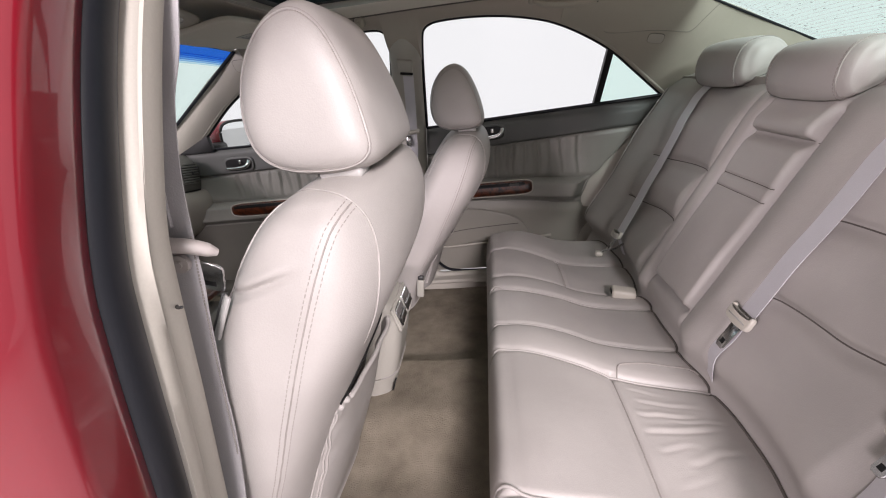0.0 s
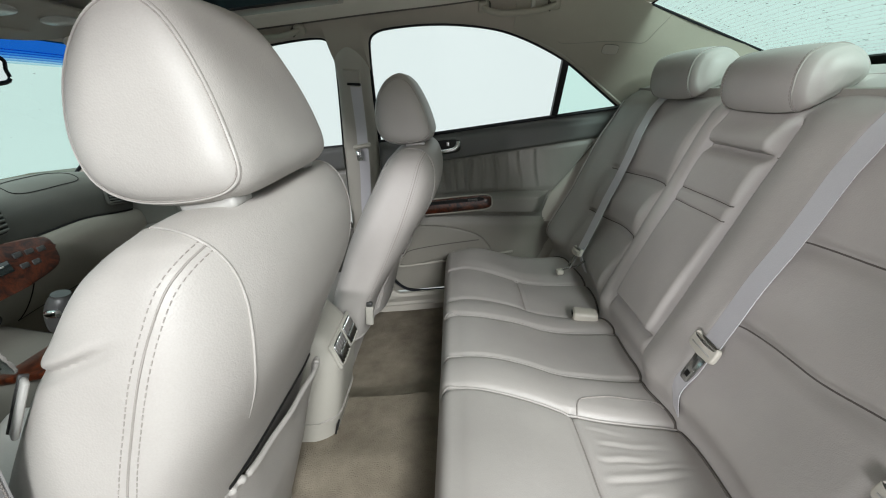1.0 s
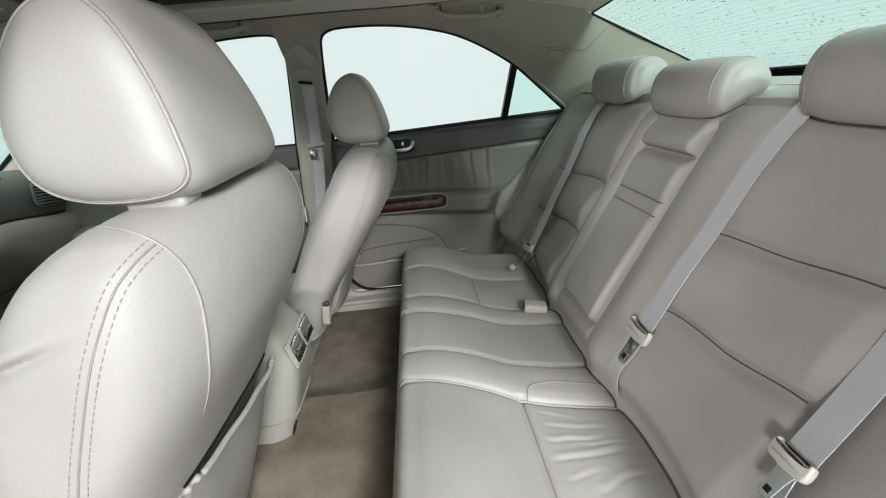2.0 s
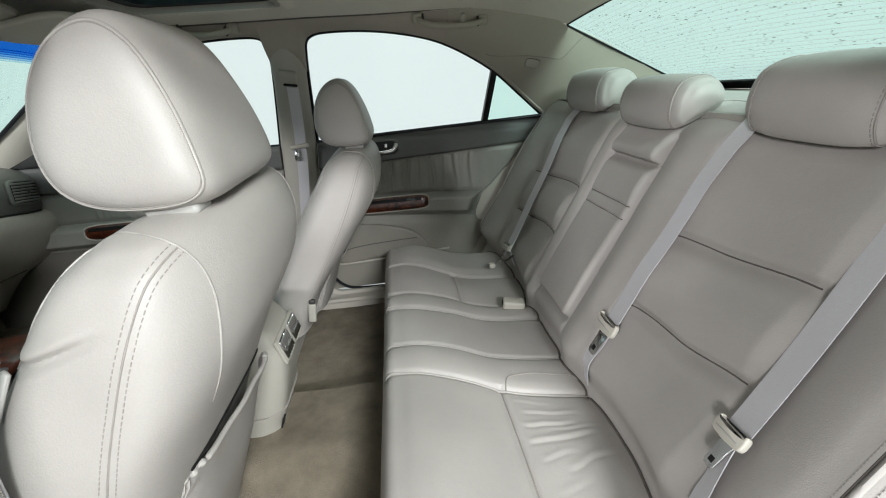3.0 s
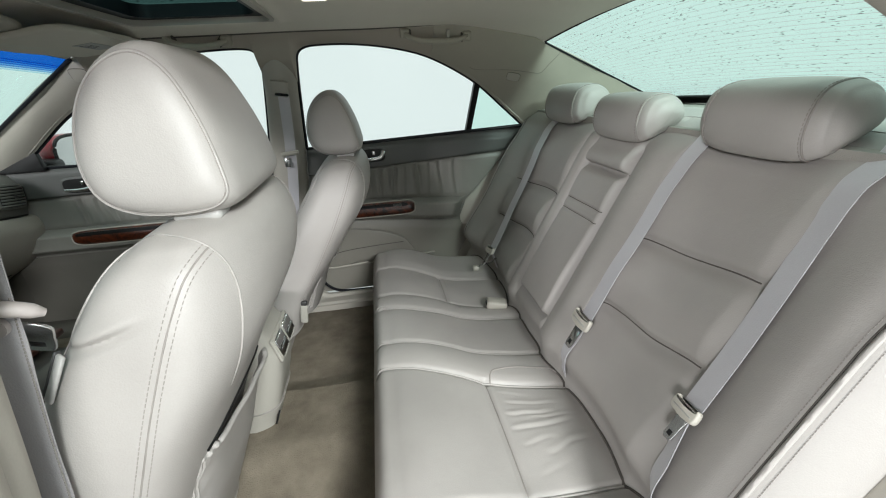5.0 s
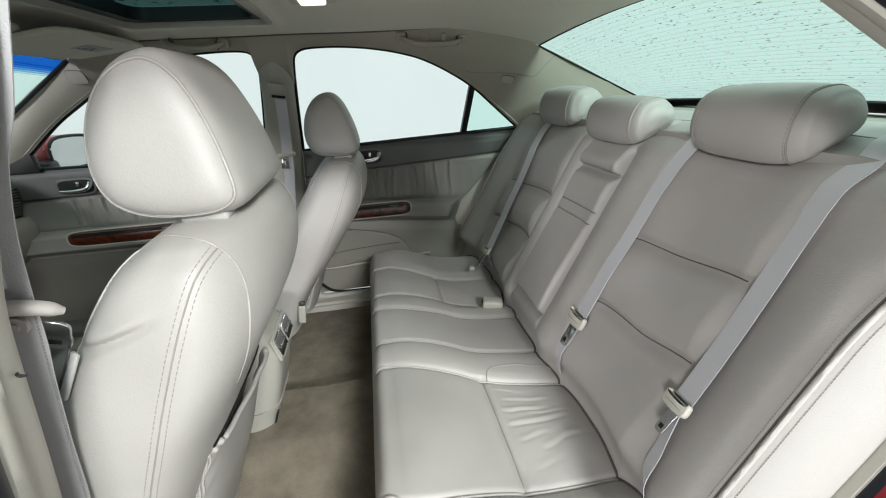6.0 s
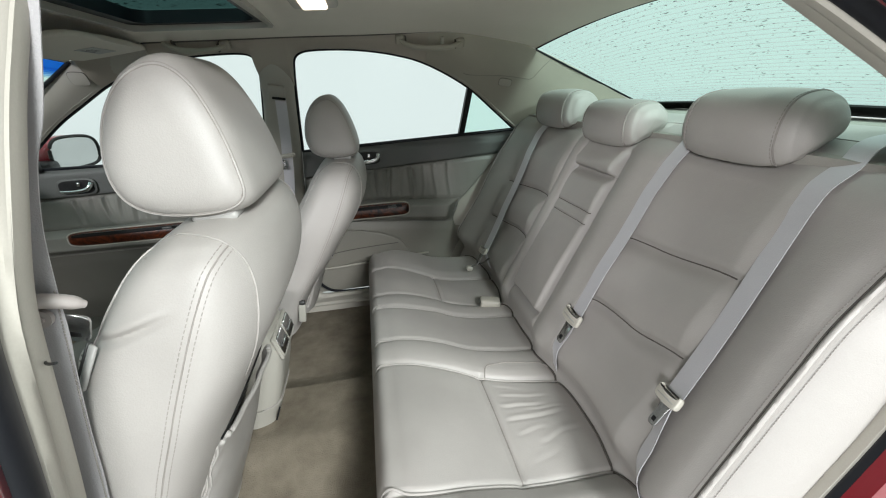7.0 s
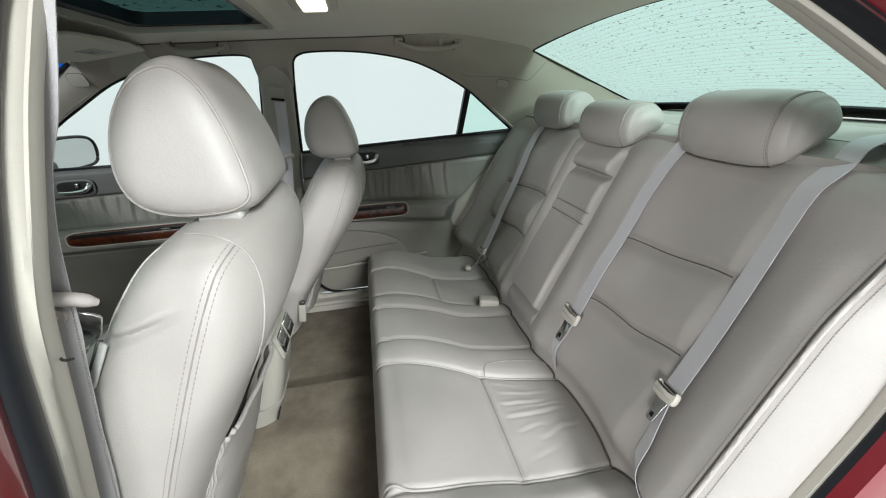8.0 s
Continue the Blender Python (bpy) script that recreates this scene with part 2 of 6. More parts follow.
def prism(outline, depth, m, bevel=0.003, seg=2, bm=None):
    """An outline in its own x, y extruded by depth along z, with rounded rims, placed by m."""
    b = bmesh.new()
    vs = [b.verts.new((x, y, 0)) for x, y in outline]
    f = b.faces.new(vs)
    r = bmesh.ops.extrude_face_region(b, geom=[f])
    for v in r["geom"]:
        if isinstance(v, bmesh.types.BMVert):
            v.co.z += depth
    if bevel:
        rim = [e for e in b.edges if abs(e.verts[0].co.z - e.verts[1].co.z) < 1e-6]
        bmesh.ops.bevel(b, geom=rim, offset=bevel, segments=seg, profile=0.5, affect="EDGES")
    bmesh.ops.transform(b, matrix=m, verts=b.verts)
    if bm is None:
        return b
    me = bpy.data.meshes.new("tmp")
    b.to_mesh(me)
    b.free()
    bm.from_mesh(me)
    bpy.data.meshes.remove(me)
    return bm


def stitches(pts, step=0.0065, length=0.0042, r=0.0006):
    """Short thread dashes along a line of points."""
    P = [Vector(p) for p in pts]
    bm = bmesh.new()
    acc, nxt = 0.0, 0.0
    for a, b in zip(P, P[1:]):
        d = (b - a).length
        if d < 1e-6:
            continue
        while nxt <= acc + d:
            q = a.lerp(b, (nxt - acc) / d)
            w = (b - a) / d
            tube([q - w * length / 2, q, q + w * length / 2], r, 5, bm)
            nxt += step
        acc += d
    return bm


def axes(o, x, y, z):
    """A placing matrix from an origin and three directions."""
    m = Matrix.Identity(4)
    x = Vector(x).normalized()
    y = (Vector(y) - x * x.dot(Vector(y))).normalized()
    w = x.cross(y)
    z = w if w.dot(Vector(z)) > 0 else -w
    for i, v in enumerate((x, y, z)):
        for k in range(3):
            m[k][i] = v[k]
    for k in range(3):
        m[k][3] = o[k]
    return m


# ---- the car's side: how the body leans in above the belt line ----


def side_y(z):
    return 0.725 - 0.42 * max(z - 0.95, 0)


# ---- booth floor ----
f = bmesh.new()
box(14, 14, 0.05, pose(0, 0, -0.025), 0.01, 2, f)
tagged(part("ground", f, BOOTH_FLOOR), "plain grey concrete booth floor under the car", "floor", kind="structure")

# unseen wall, added to hold back the backdrop's light on the open side
LIGHT_BLOCK_WALL = textured("light_block_wall", (0.50, 0.50, 0.50), (0.45, 0.45, 0.45), 0.8, 0.5, 20, 0.05, 0.001)
tagged(part("wall_light_block", box(26, 0.2, 8.0, pose(0, -7.0, 4.0), 0, 1), LIGHT_BLOCK_WALL), "unseen grey wall added to dim the light from the open side", "wall", kind="structure")

# ---- car floor: carpet with a raised tunnel ----


def floor_z(x, y):
    z = 0.325 + 0.065 * smooth(-0.30, -0.14, y) * (1 - smooth(0.035, 0.055, y))
    z += 0.02 * smooth(0.045, -0.3, x)
    z += 0.003 * noise.noise(Vector((x * 9, y * 9, 0))) + 0.0012 * noise.noise(Vector((x * 45, y * 45, 3)))
    z += 0.03 * smooth(0.64, 0.70, -y) - 0.012 * smooth(0.56, 0.60, y)
    return z


ys = span(-0.72, -0.02, 40) + span(0.0, 0.10, 24) + span(0.12, 0.72, 34)
tagged(part("floor", sheet(lambda x, y: Vector((x, y, floor_z(x, y))), span(-1.35, 0.75, 70), ys, (0, 0, -0.05)), CARPET),
       "beige cut-pile carpet with worn patches over the tunnel", "carpet", kind="structure")

# ---- rear bench ----
bench = thing("rear_bench", (0.55, 0, 0.33), "grey-beige leather rear bench with piped seams and fold-down armrest", "car seat")

MID = 0.012


def seam_a(x, y):
    """Distance of each lengthwise seam from the middle, on the side of y."""
    return ease(x, [0.28, 0.37, 0.52, 0.66], [0.188, 0.176, 0.158, 0.132]) if y > MID else ease(x, [0.28, 0.346, 0.549, 0.711], [0.160, 0.173, 0.212, 0.240])


def seam_b(x, y):
    return ease(x, [0.289, 0.366, 0.704], [0.122, 0.091, 0.056]) if y > MID else ease(x, [0.286, 0.353, 0.706], [0.061, 0.074, 0.119])


def seam_c(x, y):
    return ease(x, [0.28, 0.36, 0.51, 0.72], [0.375, 0.378, 0.345, 0.33]) if y > MID else ease(x, [0.28, 0.357, 0.44, 0.54, 0.72], [0.475, 0.510, 0.507, 0.496, 0.49])


def cross_x(y):
    """Where the seam across each place runs."""
    return 0.516 if y > MID else 0.538


def cushion_z(x, y):
    """Height of the bench cushion's top."""
    a = abs(y)
    m = abs(y - MID)
    z = ease(x, [0.285, 0.33, 0.37, 0.42, 0.48, 0.54, 0.62, 0.70, 0.76], [0.532, 0.560, 0.564, 0.555, 0.536, 0.513, 0.500, 0.497, 0.50])
    sa, sb, sc = seam_a(x, y), seam_b(x, y), seam_c(x, y)
    z += 0.006 * (1 - smooth(sa - 0.03, sa + 0.015, m)) * smooth(0.33, 0.5, x)
    z += (0.022 if y < 0 else 0.010) * smooth(sc - 0.01, sc + 0.06, m) * smooth(0.30, 0.45, x) * (1 - smooth(0.58, 0.66, a))
    z -= 0.065 * smooth(0.59 if y < 0 else 0.50, 0.69, a) ** 1.5
    # each panel is padded between its seams
    for lo, hi in ((sb, sa), (sa, sc)):
        if lo < m < hi:
            z += 0.006 * math.sin(math.pi * (m - lo) / (hi - lo)) ** 0.7
    for s in (sa, sb, sc):
        z -= 0.006 * bell(m, s, 0.006)
    if sa - 0.01 < m < sc + 0.01:
        z -= 0.006 * bell(x, cross_x(y), 0.006)
    if y < 0 and 0.22 < m < 0.47 and x > 0.54:
        # pulled creases, each with its own length, slant and depth
        for c, amp, slope, wd, xa, xb in ((0.250, 0.0007, 0.18, 0.0050, 0.55, 0.64), (0.276, 0.0010, 0.12, 0.0055, 0.56, 0.69), (0.304, 0.0014, 0.04, 0.0060, 0.55, 0.67), (0.318, 0.0007, -0.02, 0.0045, 0.60, 0.72), (0.338, 0.0015, -0.10, 0.0065, 0.55, 0.70), (0.372, 0.0009, -0.16, 0.0060, 0.56, 0.65), (0.398, 0.0010, -0.30, 0.0070, 0.60, 0.72), (0.430, 0.0005, -0.42, 0.0070, 0.57, 0.66)):
            w = smooth(xa, xa + 0.02, x) * (1 - smooth(xb - 0.05, xb, x))
            u = m - c - slope * (x - 0.62) - 0.007 * noise.noise(Vector((x * 22, c * 40, 0)))
            z += amp * w * (bell(u, 0.0, wd) - 0.9 * bell(u, 1.5 * wd, 0.7 * wd))
    z += 0.0018 * noise.noise(Vector((x * 13, y * 13, 1.7)))
    z -= 0.014 * smooth(0.68, 0.75, x) ** 1.4
    return z


def cushion_face(u, y):
    """u from 0, the foot of the front face, over the rounded front edge to 1, the crease at the back."""
    if u < 0.42:
        t = u / 0.42
        z = 0.30 + (cushion_z(0.335, y) - 0.30) * math.sin(t * math.pi / 2) ** 0.92
        x = 0.335 - 0.052 * math.cos((max(t, 0.0)) * math.pi / 2) ** 0.45 - 0.004 * math.sin(t * math.pi) if t < 1 else 0.335
        a = abs(y)
        m = abs(y - MID)
        x += 0.004 * sum(bell(m, f(x, y), 0.008) for f in (seam_a, seam_b, seam_c)) + 0.06 * smooth(0.56, 0.68, a) * (1 - t)
        return Vector((x, y, z))
    x = 0.335 + (0.76 - 0.335) * (u - 0.42) / 0.58
    return Vector((x, y, cushion_z(x, y)))


us = span(0, 0.3, 10) + span(0.312, 0.42, 9) + span(0.426, 1, 84)
part("cushion", sheet(cushion_face, us, span(-0.68, -0.16, 230)[:-1] + span(-0.16, 0.68, 180), lambda u, v: Vector((0.03, 0, -0.06)) if u < 0.42 else Vector((0, 0, -0.06))), LEATHER, bench)


def seam_on_cushion(f, sign, u0=0.13, u1=0.98, lift=0.0):
    out = []
    for u in span(u0, u1, 50):
        p = cushion_face(u, sign * 0.3)
        q = cushion_face(u, MID + sign * f(p.x, sign))
        out.append(q + Vector((0, 0, lift)))
    return out


for f in (seam_a, seam_b, seam_c):
    for sgn in (-1, 1):
        part("piping", tube(seam_on_cushion(f, sgn, lift=0.0022), 0.0026, 8), LEATHER, bench, "pale leather piping along the cushion seam")
for sgn in (-1, 1):
    part("seam", tube([Vector((cross_x(sgn), MID + sgn * y, cushion_z(cross_x(sgn), MID + sgn * y) + 0.0008)) for y in span(seam_a(cross_x(sgn), sgn), seam_c(cross_x(sgn), sgn), 24)], 0.0015, 6), THREAD_DARK, bench)
# raised flap beside the middle place
flap = spline([(0.549, -0.203, 0), (0.556, -0.178, 0), (0.572, -0.163, 0), (0.619, -0.157, 0), (0.665, -0.168, 0), (0.701, -0.176, 0), (0.712, -0.190, 0)], 8)
part("buckle_flap_seam", tube([Vector((p.x, p.y, cushion_z(p.x, p.y) + 0.001)) for p in flap], 0.0014, 6), THREAD_DARK, bench)

# backrest


def back_x0(z):
    return 0.700 + 0.525 * (z - 0.53)


def inner_edge(y):
    """Distance from the middle at which each outer place begins."""
    return 0.155 if y > MID else 0.217


def roll_z(y, k):
    """Height of the two seams across each place."""
    a = abs(y)
    if y > 0:
        return (0.829 - 0.016 * smooth(0.16, 0.44, a), 0.701 - 0.017 * smooth(0.16, 0.44, a))[k]
    return (0.834 + 0.023 * smooth(0.30, 0.50, a), 0.696 + 0.026 * smooth(0.34, 0.50, a))[k]


def back_point(z, y):
    """Front surface of the bench's backrest."""
    a, m = abs(y), abs(y - MID)
    x = back_x0(z)
    up = max(z - 0.985, 0) / 0.065
    x += 0.085 * up ** 2.2
    low = smooth(0.50, 0.60, z)
    # outer bolsters swell forward, the two places are hollow, the middle is proud
    swell = 0.055 if y < 0 else 0.036 + 0.02 * smooth(0.75, 0.55, z)
    x -= swell * smooth(0.48, 0.62, a) * (1 - 0.55 * smooth(0.86, 1.0, z)) * ((0.05 + 0.95 * low) if y < 0 else (0.4 + 0.6 * low))
    x += 0.034 * smooth(0.575, 0.50, z) ** 1.2
    x += 0.16 * smooth(0.635, 0.76, a) ** 1.3
    x += 0.016 * math.cos(min(max((a - 0.33) / 0.14, -1), 1) * math.pi / 2)
    x -= 0.017 * bell(m, 0.127 if y > MID else 0.150, 0.030 if y > MID else 0.045) * (1 - 0.6 * smooth(0.95, 1.03, z))
    s0 = inner_edge(y)
    # soft pillows between the seams across each place
    if m > s0 - 0.01 and a < 0.53:
        k = smooth(s0 - 0.01, s0 + 0.03, m) * (1 - smooth(0.47, 0.53, a))
        za, zb = roll_z(y, 0), roll_z(y, 1)
        x += k * (0.013 * bell(z, za, 0.011) + 0.013 * bell(z, zb, 0.011))
        x -= k * (0.019 * bell(z, (za + zb) / 2, 0.050) + 0.013 * bell(z, 0.92, 0.06) + 0.017 * bell(z, 0.60, 0.050))
    x += 0.011 * bell(m, s0, 0.007) * smooth(0.53, 0.6, z)
    x += 0.013 * bell(m, 0.096, 0.006) * smooth(0.53, 0.6, z) * (1 - smooth(0.97, 1.0, z))
    if m < 0.096:
        k = 1 - smooth(0.078, 0.096, m)
        x -= 0.012 * k * smooth(0.585, 0.60, z)
        for zs in (0.847, 0.820):
            x += 0.004 * bell(z, zs, 0.003) * k
        x += 0.022 * bell(z, 0.930, 0.008) * k + 0.016 * bell(z, 0.587, 0.009) * k
        x -= k * (0.014 * bell(z, 0.960, 0.022) + 0.005 * bell(z, 0.89, 0.035) + 0.006 * bell(z, 0.70, 0.09))
    # faint drag lines from the seams
    x += 0.0022 * noise.noise(Vector((z * 11, y * 11, 5.0)))
    return Vector((x, y, z))


zs = span(0.455, 1.050, 190)
part("backrest", sheet(back_point, zs, span(-0.692, 0.70, 320), lambda u, v: Vector((0.10, 0, -0.02))), LEATHER, bench)


def back_top(u, y):
    p = back_point(1.049, y)
    return Vector((p.x - 0.002 + 0.165 * u, y, 1.0495 + 0.007 * smooth(0.0, 0.45, u) - 0.026 * smooth(0.74, 1.0, u)))


part("backrest_top", sheet(back_top, span(0, 1, 14), span(-0.64, 0.66, 120), (0, 0, -0.02)), LEATHER, bench, "leather top of the backrest, rolled towards the shelf")


def crease(y):
    """Where the cushion meets the backrest."""
    z = 0.50
    for _ in range(12):
        p = back_point(z, y)
        z += 0.6 * (cushion_z(p.x, y) - z)
    return Vector((p.x - 0.002, y, z + 0.0005))


# dark tube painted in for the shade where cushion and backrest meet
part("crease", tube([crease(y) for y in span(-0.62, 0.62, 120)], 0.0030, 6), SEAM_SHADE, bench, "dark tube drawn as the shade in the crease of cushion and backrest")


def on_back(pts, lift=0.0015, n=8):
    return [back_point(p.z, p.y) + Vector((-lift, 0, lift * 0.4)) for p in spline([(0, y, z) for y, z in pts], n)]


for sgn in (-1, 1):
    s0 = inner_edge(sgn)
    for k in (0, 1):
        part("roll_seam", tube(on_back([(MID + sgn * a, roll_z(MID + sgn * a, k)) for a in span(s0 + 0.004, 0.49, 14)], 0.0), 0.0014, 6), SEAM_SHADE, bench)
    part("edge_seam", tube(on_back([(MID + sgn * s0, z) for z in span(0.53, 1.0, 10)], -0.001), 0.0016, 6), SEAM_SHADE, bench)
    # dark tube standing for the shade in the gap beside the armrest
    part("armrest_gap_shade", tube(on_back([(MID + sgn * 0.096, z) for z in span(0.585, 0.985, 10)], -0.002), 0.0026, 6), SEAM_SHADE, bench)
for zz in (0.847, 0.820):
    part("armrest_seam", tube(on_back([(MID + y, zz) for y in span(-0.086, 0.086, 6)], 0.0), 0.0012, 6), SEAM_SHADE, bench)
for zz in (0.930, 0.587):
    # the same drawn shade above and below the armrest
    part("armrest_gap_shade", tube(on_back([(MID + y, zz) for y in span(-0.092, 0.092, 6)], -0.003), 0.003, 6), SEAM_SHADE, bench)

for sgn in (-1, 1):
    edge = on_back([(sgn * 0.65, z) for z in span(0.52, 1.0, 12)], 0.0015)
    part("bolster_piping", tube(edge, 0.0034, 8), LEATHER, bench, "piped outer border of the backrest")
    part("bolster_seam", tube(on_back([(sgn * 0.6445, z) for z in span(0.52, 1.0, 12)], 0.0), 0.0011, 6), SEAM_SHADE, bench)
    for yy in (0.6395, 0.6585):
        part("stitching", stitches(on_back([(sgn * yy, z) for z in span(0.52, 1.0, 12)], 0.0006), 0.0046, 0.0030, 0.00055), THREAD_DARK, bench)

# ---- rear headrests ----
HR = spline([(0.943, 0, 1.010), (0.930, 0, 1.040), (0.935, 0, 1.085), (0.958, 0, 1.118), (1.01, 0, 1.128), (1.048, 0, 1.114), (1.072, 0, 1.084), (1.068, 0, 1.056), (1.034, 0, 1.036), (0.990, 0, 1.018), (0.963, 0, 1.008)], 6, True)


def rear_headrest(name, cy, half, dx, dz, label, k=1.0):
    t = thing(name, (1.0 + dx, cy, 1.0 + dz), label, "headrest", "rear headrests")
    c = Vector((1.0, 0, 1.083))

    def ring(s, bulge=0.0, sc=None):
        g = sc if sc is not None else 0.66 + 0.34 * max(1 - abs(s) ** 3.4, 0) ** 0.5
        out = []
        for p in HR:
            q = c + (p - c) * g * k
            out.append(q + Vector((dx, cy + s * half * (1 - 0.9 * max(q.x - 0.945, 0)) + math.copysign(bulge, s), dz)))
        return out
    rings = [ring(-1, b, g) for b, g in ((0.016, 0.04), (0.0148, 0.26), (0.0108, 0.46), (0.005, 0.60))]
    rings += [ring(q) for q in [-1, -0.985, -0.96, -0.92, -0.86, -0.78] + span(-0.7, 0.7, 17) + [0.78, 0.86, 0.92, 0.96, 0.985, 1]]
    rings += [ring(1, b, g) for b, g in ((0.005, 0.60), (0.0108, 0.46), (0.0148, 0.26), (0.016, 0.04))]
    part("cushion", loft(rings), LEATHER, t)
    for sgn in (-1, 1):
        for q, nm in ((0.80, "seam"), (0.765, "stitching")):
            r = ring(sgn * q)
            m = sum(r, Vector()) / len(r)
            o = [m + (p - m) * 1.006 for p in r]
            part(nm, tube(o, 0.0014, 6, closed=True) if nm == "seam" else stitches(o + o[:1], 0.0065, 0.004, 0.0006), THREAD_DARK, t)
    for sgn in (-1, 1):
        part("post", tube([(1.01 + dx, cy + sgn * 0.05, 1.06 + dz), (1.0 + dx, cy + sgn * 0.05, 0.97 + dz)], 0.005, 8), STEEL, t, "steel headrest post")
    return t


rear_headrest("rear_headrest", -0.337, 0.115, 0.0, 0.0, "wide padded grey-beige leather headrest on the rear bench", 0.96)
rear_headrest("rear_headrest", 0.378, 0.124, 0.0, 0.0, "wide padded grey-beige leather headrest on the rear bench", 0.96)
rear_headrest("rear_headrest", 0.012, 0.116, -0.028, -0.018, "low middle leather headrest above the fold-down armrest", 0.87)

# ---- parcel shelf ----
tagged(part("parcel_shelf", sheet(lambda x, y: Vector((x, y, 1.034 + 0.001 * noise.noise(Vector((x * 2, y * 2, 0))))), span(0.98, 1.52, 10), span(-0.68, 0.68, 20), (0, 0, -0.03)), SHELF),
       "grey-beige parcel shelf behind the rear bench", "shelf", kind="structure")

# ---- front seats ----
HALF = 0.120
SEAT_ROWS = [
    (0.44, -0.22, 0.005, 0.20), (0.50, -0.19, 0.03, 0.215), (0.58, -0.155, 0.062, 0.225), (0.66, -0.118, 0.095, 0.232), (0.74, -0.080, 0.128, 0.237),
    (0.80, -0.050, 0.153, 0.239), (0.85, -0.020, 0.176, 0.238), (0.90, 0.012, 0.196, 0.231), (0.94, 0.040, 0.206, 0.222), (0.97, 0.058, 0.209, 0.211),
    (1.00, 0.083, 0.204, 0.196), (1.014, 0.103, 0.197, 0.181), (1.023, 0.120, 0.187, 0.162), (1.028, 0.136, 0.174, 0.115), (1.030, 0.150, 0.162, 0.05)]
SZ = [r[0] for r in SEAT_ROWS]


SLIM = [0.0]


def seat_dims(z):
    """Front and rear of the backrest and its half width at height z."""
    f, r, hw = (ease(z, SZ, [row[k] for row in SEAT_ROWS]) for k in (1, 2, 3))
    return f, r - SLIM[0] * (smooth(0.95, 0.62, z) + 0.45 * smooth(0.78, 0.60, z) * (SLIM[0] > 0.03)), hw


def seat_ring(z, n=240, e=3.6, fold=False):
    f, r, hw = seat_dims(z)
    m, rx = (f + r) / 2, (r - f) / 2
    fine = []
    for i in range(720):
        # spread the points evenly along the flat sides too
        t = 2 * math.pi * i / 720
        c, q = math.cos(t), math.sin(t)
        c, q = math.copysign(abs(c) ** 1.8, c), math.copysign(abs(q) ** 1.8, q)
        d = (abs(c) ** 2 + abs(q) ** 2) ** 0.5
        c, q = c / d, q / d
        x = m + rx * math.copysign(abs(c) ** (2 / e), c)
        y = hw * math.copysign(abs(q) ** (2 / e), q)
        if c > 0:
            # the rear face bulges in its middle and hollows lower down
            x += 0.012 * c * (1 - (y / hw) ** 2) * smooth(0.80, 0.93, z)
        fine.append((x, y))
    out = []
    for x, y in fine[:: 720 // n]:
        k = 0.0010 * noise.noise(Vector((x * 9, z * 9, 3 + y * 3)))
        if fold and y < -0.12:
            # a pinched fold behind the side tag
            u = z - 0.945 - 0.31 * (x - 0.074)
            w = smooth(0.050, 0.075, x) * smooth(0.150, 0.105, x)
            k -= w * (0.0055 * bell(u, 0.0, 0.0045) - 0.0035 * bell(u, 0.010, 0.006))
            k -= 0.004 * bell(x - 0.30 * (z - 0.90), 0.125, 0.035) * smooth(0.97, 0.90, z) * smooth(0.70, 0.80, z)
        out.append(Vector((x, y + (k if y > 0 else -k), z)))
    return out


def seat_side(x, z, e=3.6, lift=0.0012):
    """Sideways half width of the backrest at x, z."""
    f, r, hw = seat_dims(z)
    m, rx = (f + r) / 2, (r - f) / 2
    q = min(abs((x - m) / rx), 0.999)
    return hw * (1 - q ** e) ** (1 / e) + lift


def seat_back(y, z, e=3.6):
    """Rear face of the backrest at y, z."""
    f, r, hw = seat_dims(z)
    q = min(abs(y) / hw, 0.995)
    c = math.sqrt(max(1 - q ** e, 0.0))
    return (f + r) / 2 + (r - f) / 2 * c ** (2 / e) + 0.012 * c * (1 - q * q) * smooth(0.80, 0.93, z)


FH = spline([(0.060, 0, 1.095), (0.070, 0, 1.150), (0.098, 0, 1.190), (0.136, 0, 1.205), (0.167, 0, 1.185), (0.191, 0, 1.135), (0.206, 0, 1.080), (0.207, 0, 1.044), (0.176, 0, 1.029), (0.112, 0, 1.031), (0.073, 0, 1.052)], 6, True)


